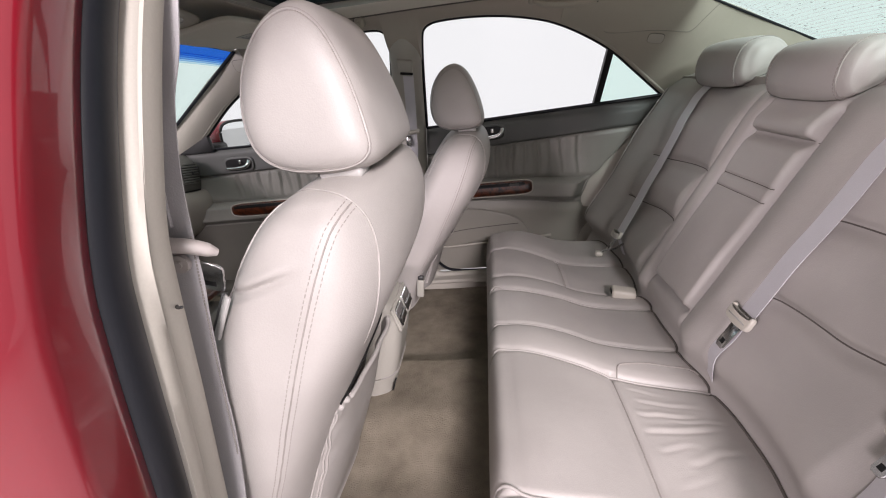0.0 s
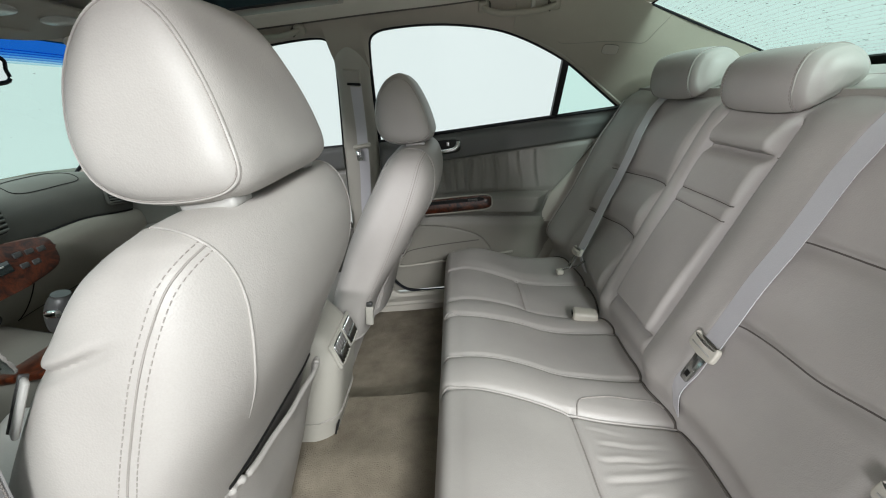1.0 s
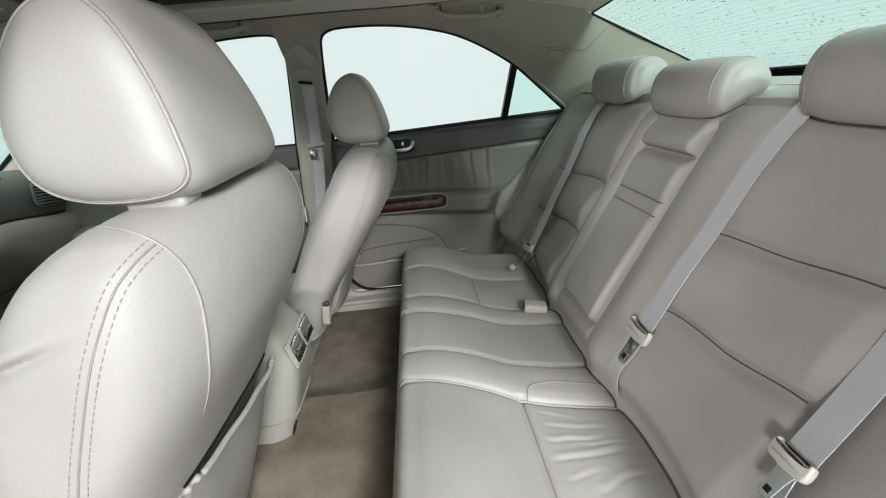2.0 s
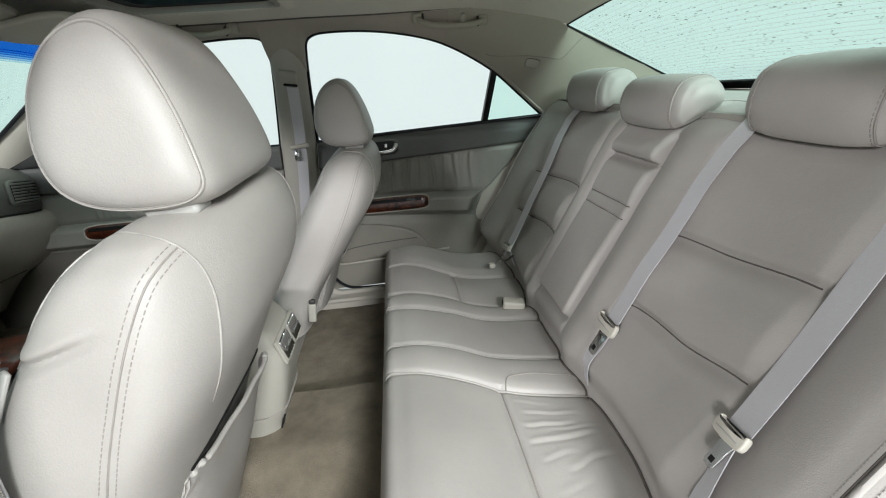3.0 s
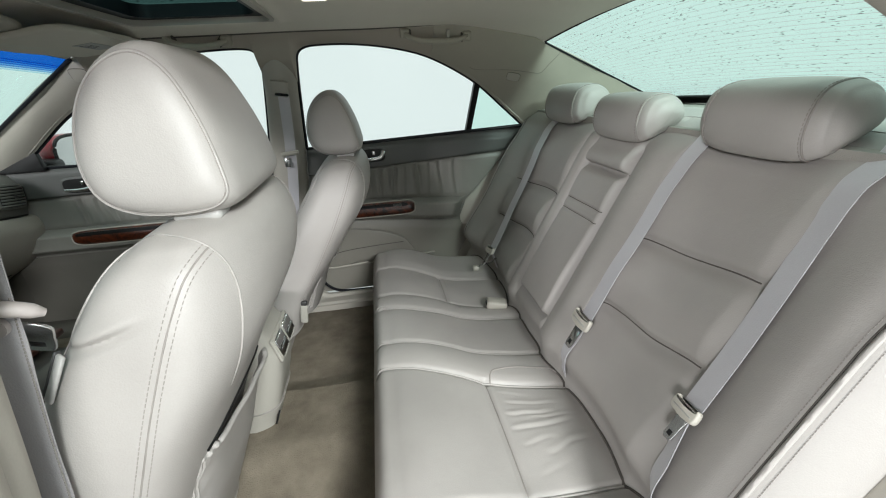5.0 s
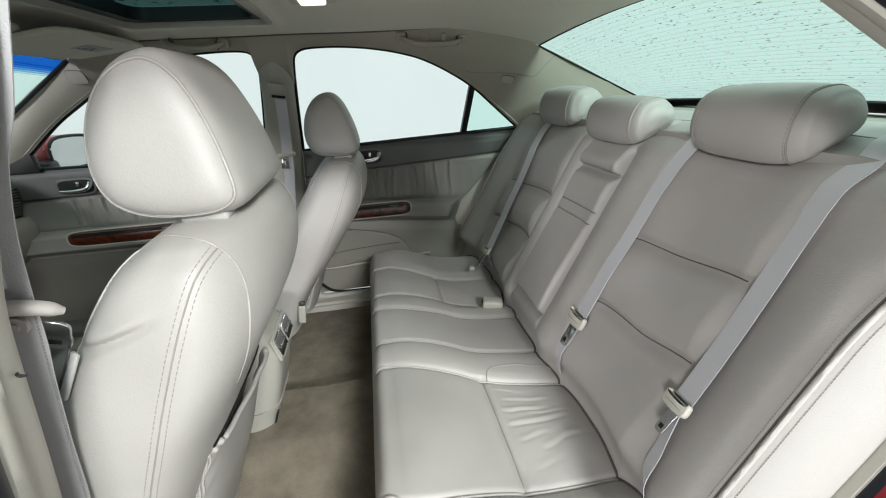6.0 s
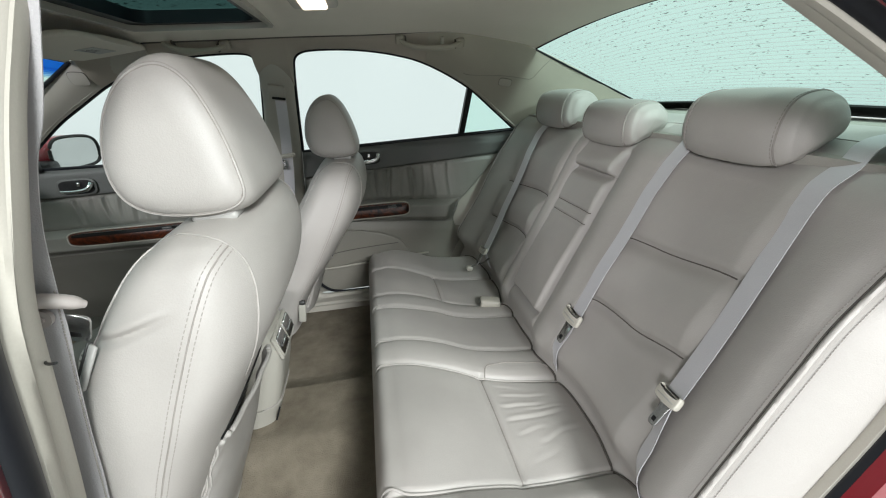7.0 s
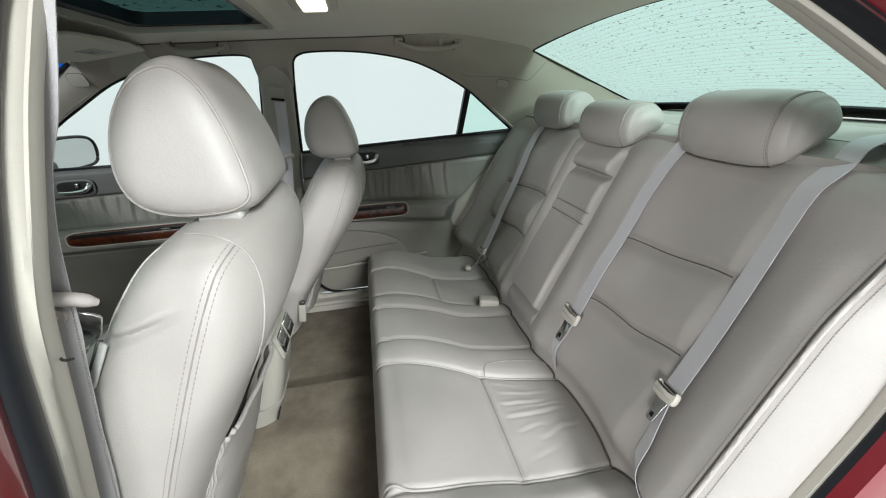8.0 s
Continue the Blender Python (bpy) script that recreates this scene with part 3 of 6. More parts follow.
def front_seat(cx, cy, cz, label):
    o = Vector((cx, cy, cz))
    # the far seat is thinner low down
    SLIM[0] = 0.052 if cy > 0 else 0.024
    t = thing("front_seat", (cx - 0.25, cy, 0.33), label, "car seat", "front seats")
    foot = 0.522 if cy > 0 else SZ[0]
    zs = span(foot, 0.85, 34)[:-1] + span(0.85, 1.0, 64)[:-1] + [r for a, b in zip(SZ[10:], SZ[11:]) for r in span(a, b, 5)[:-1]] + [SZ[-1]]
    shell = loft([[p + o for p in seat_ring(z, fold=cy < 0)] for z in zs])
    shell.normal_update()
    skin_tree = BVHTree.FromBMesh(shell)

    def lay(pts, lift, aside=0.0):
        """A line laid on the cover, shifted sideways along it."""
        out = []
        for i, p in enumerate(pts):
            q, n, _, _ = skin_tree.find_nearest(p)
            if n.dot(q - o - Vector((0.08, 0, q.z - o.z))) < 0:
                n = -n
            if aside:
                d = pts[min(i + 1, len(pts) - 1)] - pts[max(i - 1, 0)]
                q, m, _, _ = skin_tree.find_nearest(q + n.cross(d).normalized() * aside)
            out.append(q + n * lift)
        return out
    part("backrest", shell, LEATHER, t)
    if cy > 0:
        part("welt", tube([p + o + Vector((0, 0, 0.004)) for p in seat_ring(foot + 0.002, 80)], 0.0030, 6, closed=True), LEATHER, t, "piped lower edge of the backrest")
    for sgn in (-1, 1):
        # rear border seam, double-stitched side seam and front border seam
        line = []
        for z in (0.93, 0.955, 0.98):
            f, r, hw = seat_dims(z)
            line.append((f + 0.014, seat_side(f + 0.014, z, lift=0.0), z))
        line += [(0.112, 0.133, 1.018), (0.150, 0.147, 1.025), (0.174, 0.158, 1.021), (0.190, 0.159, 1.010), (0.200, 0.158, 0.990), (0.204, 0.160, 0.967), (0.201, 0.162, 0.940), (0.194, 0.161, 0.910), (0.180, 0.153, 0.871), (0.166, 0.147, 0.840)]
        line = spline([o + Vector((x, sgn * y, z)) for x, y, z in line], 8)
        part("piping", tube(lay(line, 0.0006), lambda q: 0.0011 - 0.0008 * smooth(0.85, 1.0, q), 8), LEATHER, t, "piped rear border of the backrest")
        # thin dark line put beside the piping for the shade in its crease
        part("crease", tube(lay(line, 0.0, -0.0015 * sgn), 0.0006, 6), THREAD_DARK, t)
        low = 0.52 if cy < 0 else 0.60
        side = [(0.187, 0.160, 1.013), (0.180, 0.180, 1.005), (0.171, 0.197, 0.990), (0.154, 0.218, 0.947), (0.130, 0.229, 0.886), (0.100, 0.234, 0.805), (0.070, 0.232, 0.72), (0.034, 0.226, 0.63), (-0.006, 0.22, 0.53)]
        side = spline([o + Vector((x - (0.85 * SLIM[0] if cy > 0 else 0) * smooth(0.95, 0.60, z), sgn * y, z)) for x, y, z in side if z > low], 8)
        part("side_seam", tube(lay(side, 0.0001), 0.0009, 6), THREAD_DARK, t)
        for d in (-0.0056, 0.0056):
            part("stitching", stitches(lay(side, 0.0002, d), 0.0058, 0.0036, 0.0005), THREAD_DARK, t)
        fr = []
        for z in span(0.50, 1.012, 40):
            f, r, hw = seat_dims(z)
            fr.append(o + Vector((f + 0.012, sgn * seat_side(f + 0.012, z), z)))
        part("stitching", stitches(fr, 0.0058, 0.0032, 0.0006), THREAD_DARK, t)
    # headrest
    c = Vector((0.135, 0, 1.105))

    def ring(s):
        g = max((1 - abs(s) ** 7) ** (1 / 3) if abs(s) < 1 else 0.0, 0.02)
        out = []
        for p in FH:
            q = c + (p - c) * (0.25 + 0.75 * g if g > 0.03 else 0.2)
            out.append(o + q + Vector((0, s * HALF * (1.06 - 0.26 * smooth(1.02, 1.225, q.z)), 0)))
        return out
    ss = [math.sin(a) for a in span(-math.pi / 2, math.pi / 2, 110)]
    hr = part("headrest", loft([ring(s) for s in ss]), LEATHER, t)
    for sgn in (-1, 1):
        # dark lines either side of the piping draw in the shade of its creases
        for q, nm, rad, lift in ((0.884, "piping", 0.0015, 1.0012), (0.896, "crease", 0.0007, 1.0004), (0.872, "crease", 0.0007, 1.0004)):
            r = ring(sgn * q)
            m = sum(r, Vector()) / len(r)
            part(nm, tube([m + (p - m) * lift for p in r], rad, 8, closed=True), LEATHER if nm == "piping" else THREAD_DARK, hr)
        part("post", tube([o + Vector((0.135, sgn * 0.055, 1.04)), o + Vector((0.13, sgn * 0.055, 0.98))], 0.0075, 12), STEEL, hr, "steel headrest post")
        part("post_collar", box(0.050, 0.034, 0.012, pose(*(o + Vector((0.160, sgn * 0.086, 1.030)))), 0.005, 3), PLASTIC_GREY, t)
    # map pocket with a gathered elastic top
    def pocket(z, y):
        f, r, hw = seat_dims(z)
        q = min(abs(y) / (hw * 0.99), 0.999)
        x = (f + r) / 2 + (r - f) / 2 * (1 - q ** 3.6) ** (1 / 3.6)
        open_ = 1 - (abs(y) / 0.150) ** 4
        x += 0.006 + 0.010 * open_ + 0.014 * smooth(0.715, 0.58, z) * open_ + 0.0012 * math.sin(y * 60 + z * 20) * smooth(0.6, 0.74, z)
        x += 0.0022 * smooth(0.105, 0.128, abs(y)) * math.sin(z * 130 + 9 * y) * smooth(0.52, 0.70, z)
        return o + Vector((x, y, z - 0.02 * (y / 0.16)))
    low_z = 0.54 if cy > 0 else 0.43
    part("map_pocket", sheet(pocket, span(low_z, 0.715, 40), span(-0.144, 0.144, 70), (-0.004, 0, 0)), LEATHER, t, "leather map pocket with gathered elastic edge")
    top = [pocket(0.715, y) + Vector((0.001, 0, 0.001 + 0.0012 * math.sin(y * 300) * smooth(0.10, 0.12, abs(y)))) for y in span(-0.145, 0.145, 120)]
    part("pocket_elastic", tube(top, lambda q: 0.0040 + 0.0014 * math.sin(q * 150) * (abs(q - 0.5) > 0.38), 10), LEATHER, t)
    # black tube behind the elastic, painting the shade inside the open pocket
    part("pocket_gap_shade", tube([Vector((seat_back(y, 0.727 - 0.02 * (y / 0.16)) + 0.001, y, 0.727 - 0.02 * (y / 0.16))) + o for y in span(-0.138, 0.138, 40)], 0.0022, 6), BLACK, t, "dark tube standing for the shade in the pocket's mouth")
    for sgn in (-1, 1):
        for dy in (0.137, 0.143):
            part("pocket_hem", tube([pocket(z, sgn * (dy - 0.006 * smooth(0.70, 0.60, z))) + Vector((0.0012, 0, 0)) for z in span(low_z + 0.02, 0.712, 24)], 0.0016, 6), LEATHER, t)
    # seat cushion and its base
    def cush(u, y):
        x = -0.64 + 0.52 * u
        z = 0.52 + 0.05 * (1 - u) + 0.03 * smooth(0.14, 0.2, abs(y)) - 0.05 * smooth(0.2, 0.25, abs(y)) - 0.06 * bell(u, 0, 0.08)
        return o + Vector((x, y, z))
    part("cushion", sheet(cush, span(0, 1, 24), span(-0.25, 0.25, 30), (0, 0, -0.14)), LEATHER, t)
    part("base", box(0.40, 0.38, 0.10, pose(*(o + Vector((-0.40, 0, 0.37 - cz)))), 0.02, 3), PLASTIC_GREY, t, "grey plastic seat base")
    for sgn in (-1, 1):
        part("rail", box(0.50, 0.045, 0.035, pose(*(Vector((cx - 0.42, cy + sgn * 0.17, 0.35)))), 0.006, 2), PLASTIC_GREY, t, "grey seat rail on the carpet")
    if cy > 0:
        lever = part("recline_lever", box(0.022, 0.012, 0.058, pose(*(o + Vector((-0.012, -0.222, 0.606))), 0, 8, 0), 0.0055, 4), CONSOLE, t, "rounded beige plastic lever")
        part("lever_pivot", box(0.017, 0.013, 0.014, pose(*(o + Vector((-0.007, -0.221, 0.640))), 0, 8, 0), 0.004, 3), SWITCH, lever, "dark pivot cap")
    if cy > 0:
        return t
    # plastic tag on the side, at the front border
    m = axes(o + Vector((0.060, -0.2185, 0.928)), (0.40, 0.25, 0.9), (0.75, -0.6, -0.2), (0.6, 0.7, -0.3))
    part("side_tag", box(0.044, 0.010, 0.004, m, 0.0012, 1), PLASTIC_GREY, t, "small grey plastic tag")
    part("tag_edge", box(0.046, 0.0024, 0.006, m @ pose(0, -0.0062, 0.0), 0.0008, 1), SWITCH, t, "dark edge of the tag")
    return t


front_seat(0.0, -0.365, 0.0, "pale grey-beige leather front seat with double stitching and headrest")
front_seat(0.105, 0.385, -0.055, "pale grey-beige leather front seat across the console")

# ---- glass shapes front and rear ----


def ws_point(u, v):
    """Windscreen: u from the top edge to the base, v across."""
    x = -0.505 - 0.555 * u - 0.05 * (1 - v * v) * (0.6 + u)
    y = v * (0.553 + 0.132 * u)
    z = 1.277 - 0.325 * u + 0.025 * (1 - v * v) * (1 - u)
    return Vector((x, y, z))


def rw_point(u, v):
    x = 0.945 + 0.50 * u + 0.05 * (1 - v * v)
    y = v * (0.522 + 0.085 * u)
    z = 1.258 - 0.212 * u + (0.05 - 0.042 * u) * (1 - v * v)
    return Vector((x, y, z))


# ---- headliner with the sunroof opening ----
SUN_X, SUN_Y = (-0.235, 0.115), 0.395


def roof_z(x, y):
    z = 1.352 - 0.030 * (abs(y) / 0.5) ** 3 - 0.045 * smooth(0.6, 1.0, x) - 0.05 * smooth(-0.25, -0.62, x)
    # raised rim round the sunroof
    d = max(abs(x - sum(SUN_X) / 2) - (SUN_X[1] - SUN_X[0]) / 2, abs(y) - SUN_Y)
    z -= 0.012 * bell(d, 0.012, 0.018) + 0.003 * noise.noise(Vector((x * 3, y * 3, 8)))
    return z


def roof_grid():
    bm = bmesh.new()
    xs = span(-0.545, -0.25, 18)[:-1] + span(-0.25, SUN_X[0], 3)[:-1] + span(SUN_X[0], SUN_X[1], 16)[:-1] + span(SUN_X[1], 0.20, 8)[:-1] + span(0.20, 0.985, 36)
    yy = span(0, 0.34, 12)[:-1] + span(0.34, SUN_Y, 4)[:-1] + span(SUN_Y, 0.47, 6)[:-1] + span(0.47, 0.53, 4)
    yy = [-v for v in yy[:0:-1]] + yy
    A, B = {}, {}
    for i, x in enumerate(xs):
        for j, y in enumerate(yy):
            w = interp(x, [-0.62, -0.3, 0.2, 0.6, 0.985], [0.97, 1.0, 1.0, 0.985, 0.96])
            p = Vector((x, y * w, roof_z(x, y)))
            v = max(min(y / 0.525, 1), -1)
            if x > 0.80:
                p = p.lerp(rw_point(0.0, v) + Vector((0.004, 0, -0.002)), smooth(0.80, 0.985, x))
            if x < -0.42:
                p = p.lerp(ws_point(0.0, v) + Vector((-0.004, 0, -0.002)), smooth(-0.42, -0.545, x))
            A[i, j] = bm.verts.new(p)
            B[i, j] = bm.verts.new(p + Vector((0, 0, 0.03)))

    def hole(i, j):
        return SUN_X[0] - 1e-6 < xs[i] and xs[i + 1] < SUN_X[1] + 1e-6 and abs(yy[j] + yy[j + 1]) / 2 < SUN_Y
    cells = {(i, j) for i in range(len(xs) - 1) for j in range(len(yy) - 1) if not hole(i, j)}
    for i, j in cells:
        bm.faces.new((A[i, j], A[i, j + 1], A[i + 1, j + 1], A[i + 1, j]))
        bm.faces.new((B[i, j], B[i + 1, j], B[i + 1, j + 1], B[i, j + 1]))
        for di, dj, a, b in ((-1, 0, (i, j), (i, j + 1)), (1, 0, (i + 1, j), (i + 1, j + 1)), (0, -1, (i, j), (i + 1, j)), (0, 1, (i, j + 1), (i + 1, j + 1))):
            if (i + di, j + dj) not in cells:
                bm.faces.new((A[a], A[b], B[b], B[a]))
    loose = [v for v in bm.verts if not v.link_faces]
    bmesh.ops.delete(bm, geom=loose, context="VERTS")
    return bm


tagged(part("ceiling", roof_grid(), FABRIC), "beige fabric headliner with a sunroof opening", "ceiling", kind="structure")

sun = thing("sunroof", (-0.06, 0, 1.38), "dark tinted sunroof glass spotted with raindrops", "sunroof", kind="structure")


def rect_ring(x0, x1, y0, z0, w, h, r=0.04):
    """A rectangular collar round the sunroof."""
    def loop(x0, x1, y, z, rr):
        pts = []
        for cx, cy, a0 in ((x1 - rr, y - rr, 0), (x0 + rr, y - rr, 90), (x0 + rr, -y + rr, 180), (x1 - rr, -y + rr, 270)):
            for k in range(7):
                a = radians(a0 + 15 * k)
                pts.append(Vector((cx + rr * math.cos(a), cy + rr * math.sin(a), z)))
        return pts
    a = loop(x0, x1, y0, z0, r)
    b = loop(x0 + w, x1 - w, y0 - w, z0, r)
    c = loop(x0 + w, x1 - w, y0 - w, z0 + h, r)
    d = loop(x0, x1, y0, z0 + h, r)
    bm = loft([a, b, c, d, a], True, False)
    bmesh.ops.remove_doubles(bm, verts=bm.verts, dist=1e-6)
    return bm


part("collar", rect_ring(SUN_X[0] - 0.012, SUN_X[1] + 0.012, SUN_Y + 0.012, 1.330, 0.014, 0.014), PLASTIC, sun, "beige rim of the sunroof opening")
part("seal_frame", rect_ring(SUN_X[0] - 0.02, SUN_X[1] + 0.02, SUN_Y + 0.02, 1.3445, 0.050, 0.03), RUBBER, sun, "black rubber glass border")
part("pane", box(0.36, 0.78, 0.005, pose(-0.06, 0, 1.378), 0.001, 1), GLASS_ROOF, sun)

# ---- windows, right-hand side ----
REAR_TOP = spline([(0.090, 0, 0.948), (0.109, 0, 1.12), (0.123, 0, 1.225), (0.134, 0, 1.266), (0.160, 0, 1.283), (0.205, 0, 1.288), (0.29, 0, 1.287), (0.38, 0, 1.279), (0.473, 0, 1.263), (0.555, 0, 1.240), (0.647, 0, 1.198), (0.744, 0, 1.140), (0.84, 0, 1.062), (0.945, 0, 0.974)], 6)
FRONT_TOP = spline([(-0.045, 0, 0.945), (0.000, 0, 1.15), (0.016, 0, 1.245), (0.005, 0, 1.275), (-0.03, 0, 1.286), (-0.12, 0, 1.286), (-0.20, 0, 1.280), (-0.29, 0, 1.264), (-0.38, 0, 1.238), (-0.455, 0, 1.210), (-0.56, 0, 1.155), (-0.66, 0, 1.10), (-0.78, 0, 1.02), (-0.89, 0, 0.948)], 6)


def on_side(p, inset=0.0, s=1):
    return Vector((p.x, s * (side_y(p.z) - inset), p.z))


def belt_z(x):
    return 0.9475 + 0.030 * (x - 0.09) / 0.86 if x > 0.05 else 0.945 - 0.008 * (x + 0.02)


def window(name, top, tint, s=1):
    """A side window: pane, bright-edged inner frame and black outer rubber."""
    w = thing(name, on_side(top[0], 0, s), "side window of clear glass with a black rubber edge", "window", kind="structure")
    n = len(top)
    bot = [Vector((top[0].x + (top[-1].x - top[0].x) * i / (n - 1), 0, 0)) for i in range(n)]
    for p in bot:
        p.z = belt_z(p.x) - 0.012
    bm = bmesh.new()
    rings = []
    for a, b in zip(top, bot):
        rings.append([on_side(a, -0.012, s), on_side(b, -0.012, s), on_side(b, -0.016, s), on_side(a, -0.016, s)])
    loft(rings, True, True, bm)
    g = part("pane", bm, tint, w)
    g.visible_shadow = False
    part("rubber_edge", tube([on_side(p, -0.006, s) for p in top], 0.0055, 8), RUBBER, w)
    # pale frame lip just outside the rubber
    mid = sum(top, Vector()) / n
    lip = []
    for i, p in enumerate(top):
        d = top[min(i + 1, n - 1)] - top[max(i - 1, 0)]
        o = Vector((-d.z, 0, d.x)).normalized()
        lip.append(on_side(p + o * (0.0085 if o.dot(p - mid) > 0 else -0.0085), 0.006, s))
    part("window_frame", tube(lip, 0.0048, 8), PLASTIC, w, "pale frame lip")
    base = [on_side(Vector((top[0].x + (top[-1].x - top[0].x) * i / 20, 0, 0)), 0, s) for i in range(21)]
    for p in base:
        p.z = belt_z(p.x)
        p.y = s * (side_y(p.z) - 0.006)
    part("belt_rubber", tube(base, 0.006, 8), RUBBER, w)
    return w


w1 = window("window_1", REAR_TOP, GLASS_CLEAR)
part("divider_bar", loft([[Vector((x + dx, side_y(z) + dy, z)) for dx, dy in ((-0.011, -0.004), (0.011, -0.004), (0.011, 0.02), (-0.011, 0.02))] for x, z in ((0.716, 0.955), (0.742, 1.145))]), BLACK, w1, "black window divider bar")
far = max(p.x for p in REAR_TOP)
rings = []
for p in [Vector((0.742, 0, interp(0.742, [q.x for q in REAR_TOP], [q.z for q in REAR_TOP])))] + [q for q in REAR_TOP if q.x > 0.745]:
    b = Vector((0.72 + (p.x - 0.742) / (far - 0.742) * (far - 0.72), 0, 0))
    b.z = belt_z(b.x) - 0.010
    rings.append([on_side(p, -0.007), on_side(b, -0.007), on_side(b, -0.010), on_side(p, -0.010)])
g = part("quarter_pane", loft(rings), GLASS_GREEN, w1, "greener fixed quarter glass")
g.visible_shadow = False
window("window_2", FRONT_TOP, GLASS_CLEAR)

# ---- trim round the windows ----


def strip(name, a, b, mat, label, n=8, bulge=0.0, depth=0.03, s=1, cat="trim"):
    """A trim panel ruled between two curves of equally many points, bulging towards the cabin."""
    k = len(a)

    def fn(i, t):
        p = a[int(i)].lerp(b[int(i)], t)
        return Vector((p.x, p.y - s * bulge * math.sin(math.pi * t), p.z - 0.3 * bulge * math.sin(math.pi * t)))
    bm = sheet(fn, list(range(k)), span(0, 1, n), (0, s * depth, depth * 0.4))
    return tagged(part(name, bm, mat), label, cat, kind="structure")


def resample(pts, n):
    P = [Vector(p) for p in pts]
    L = [0.0]
    for a, b in zip(P, P[1:]):
        L.append(L[-1] + (b - a).length)
    out = []
    for i in range(n + 1):
        d = L[-1] * i / n
        j = max(k for k in range(len(P)) if L[k] <= d + 1e-9)
        j = min(j, len(P) - 2)
        out.append(P[j].lerp(P[j + 1], (d - L[j]) / max(L[j + 1] - L[j], 1e-9)))
    return out


def mirrored(pts, s):
    return [Vector((p.x, s * p.y, p.z)) for p in pts]


rail_low = [on_side(p, 0.004) for p in FRONT_TOP if p.z > 1.2][::-1] + [on_side(p, 0.004) for p in REAR_TOP if p.z > 1.18 and p.x < 0.70]
rail_up = [Vector((p.x, 0.52 * interp(p.x, [-0.62, -0.3, 0.2, 0.6, 0.985], [0.97, 1.0, 1.0, 0.985, 0.96]) , roof_z(p.x, 0.52) + 0.006)) for p in rail_low]
C_LOW = [on_side(p, 0.004) for p in REAR_TOP if p.x > 0.56 and p.z < 1.24] + [Vector((1.0, 0.70, 0.95)), Vector((1.12, 0.69, 0.95))]
C_UP = [Vector((0.575, 0.513, 1.328)), Vector((0.80, 0.505, 1.300)), Vector((0.90, 0.505, 1.275)), Vector((0.942, 0.515, 1.256)), Vector((1.10, 0.545, 1.195)), Vector((1.30, 0.575, 1.10)), Vector((1.42, 0.60, 1.045))]
A_LOW = [on_side(p, 0.004) for p in FRONT_TOP if p.z < 1.27 and p.x < -0.1]
A_UP = [Vector((-0.28, 0.508, 1.318)), Vector((-0.40, 0.525, 1.302)), Vector((-0.505, 0.550, 1.277)), Vector((-0.65, 0.595, 1.205)), Vector((-0.84, 0.640, 1.09)), Vector((-1.06, 0.682, 0.952))]
BX = lambda z: interp(z, [0.36, 0.95, 1.12, 1.25], [0.03, 0.088, 0.108, 0.126])
strip("trim", rail_low, rail_up, RAIL, "beige roof rail trim above the side windows", bulge=0.012)
strip("trim", resample(C_LOW, 24), resample(C_UP, 24), PILLAR, "beige moulded rear pillar trim", bulge=0.02)
# shadow line under the headliner's edge, laid on as a dark tapering tube
tagged(part("trim", tube([p + Vector((0, -0.003, -0.0055)) for p in rail_up if p.x < 0.66], lambda q: 0.0028 * smooth(1.0, 0.8, q) * smooth(0.0, 0.1, q) + 0.0004, 6), SEAM_SHADE), "dark tube drawn as the shadow line between headliner and roof rail", "trim", kind="structure")
strip("trim", resample(A_LOW, 24), resample(A_UP, 24), PLASTIC, "beige windscreen pillar trim", bulge=0.015)

# centre pillar, right-hand side
bp = thing("center_pillar", (0.06, 0.70, 0.4), "beige centre pillar trim between the side doors", "pillar", kind="structure")


def pillar_face(z, t):
    x0 = interp(z, [0.36, 0.945, 1.15, 1.29], [-0.09, -0.040, 0.003, 0.018])
    x1 = BX(z) - 0.003
    y = side_y(z) - 0.008 - 0.028 * math.sin(math.pi * t) ** 0.6
    return Vector((x0 + (x1 - x0) * t, y, z))


part("pillar_panel", sheet(pillar_face, span(0.36, 1.295, 40), span(0, 1, 14), (0, 0.05, 0)), PLASTIC, bp)

# ---- windscreen and rear window ----
ws = thing("windscreen", (-0.9, 0, 1.0), "raked windscreen of green-tinted glass with a blue shade band", "window", kind="structure")


bands = [("shade_band", 0.0, 0.063, GLASS_BLUE[0], "blue shade band")] + [("shade_edge", 0.063 + 0.012 * k, 0.075 + 0.012 * k, GLASS_BLUE[k + 1], "fading edge of the blue shade band") for k in range(5)]
for nm, u0, u1, mat, lab in bands + [("pane", 0.123, 1.05, GLASS_GREEN, "")]:
    g = part(nm, sheet(ws_point, span(u0, u1, 12), span(-1, 1, 24), (-0.003, 0, 0.003)), mat, ws, lab)
    g.visible_shadow = False
part("rubber_edge", tube([ws_point(u, 1) + Vector((0.006, -0.004, 0)) for u in span(0, 1.05, 20)], 0.006, 8), RUBBER, ws)
part("wiper", tube([ws_point(1.0, v) + Vector((-0.02, 0, 0.03)) for v in span(0.0, 0.7, 12)], 0.006, 6), BLACK, ws, "black wiper blade")

rw = thing("rear_window", (1.2, 0, 1.1), "sloping green-tinted rear window with heater lines and raindrops", "window", kind="structure")


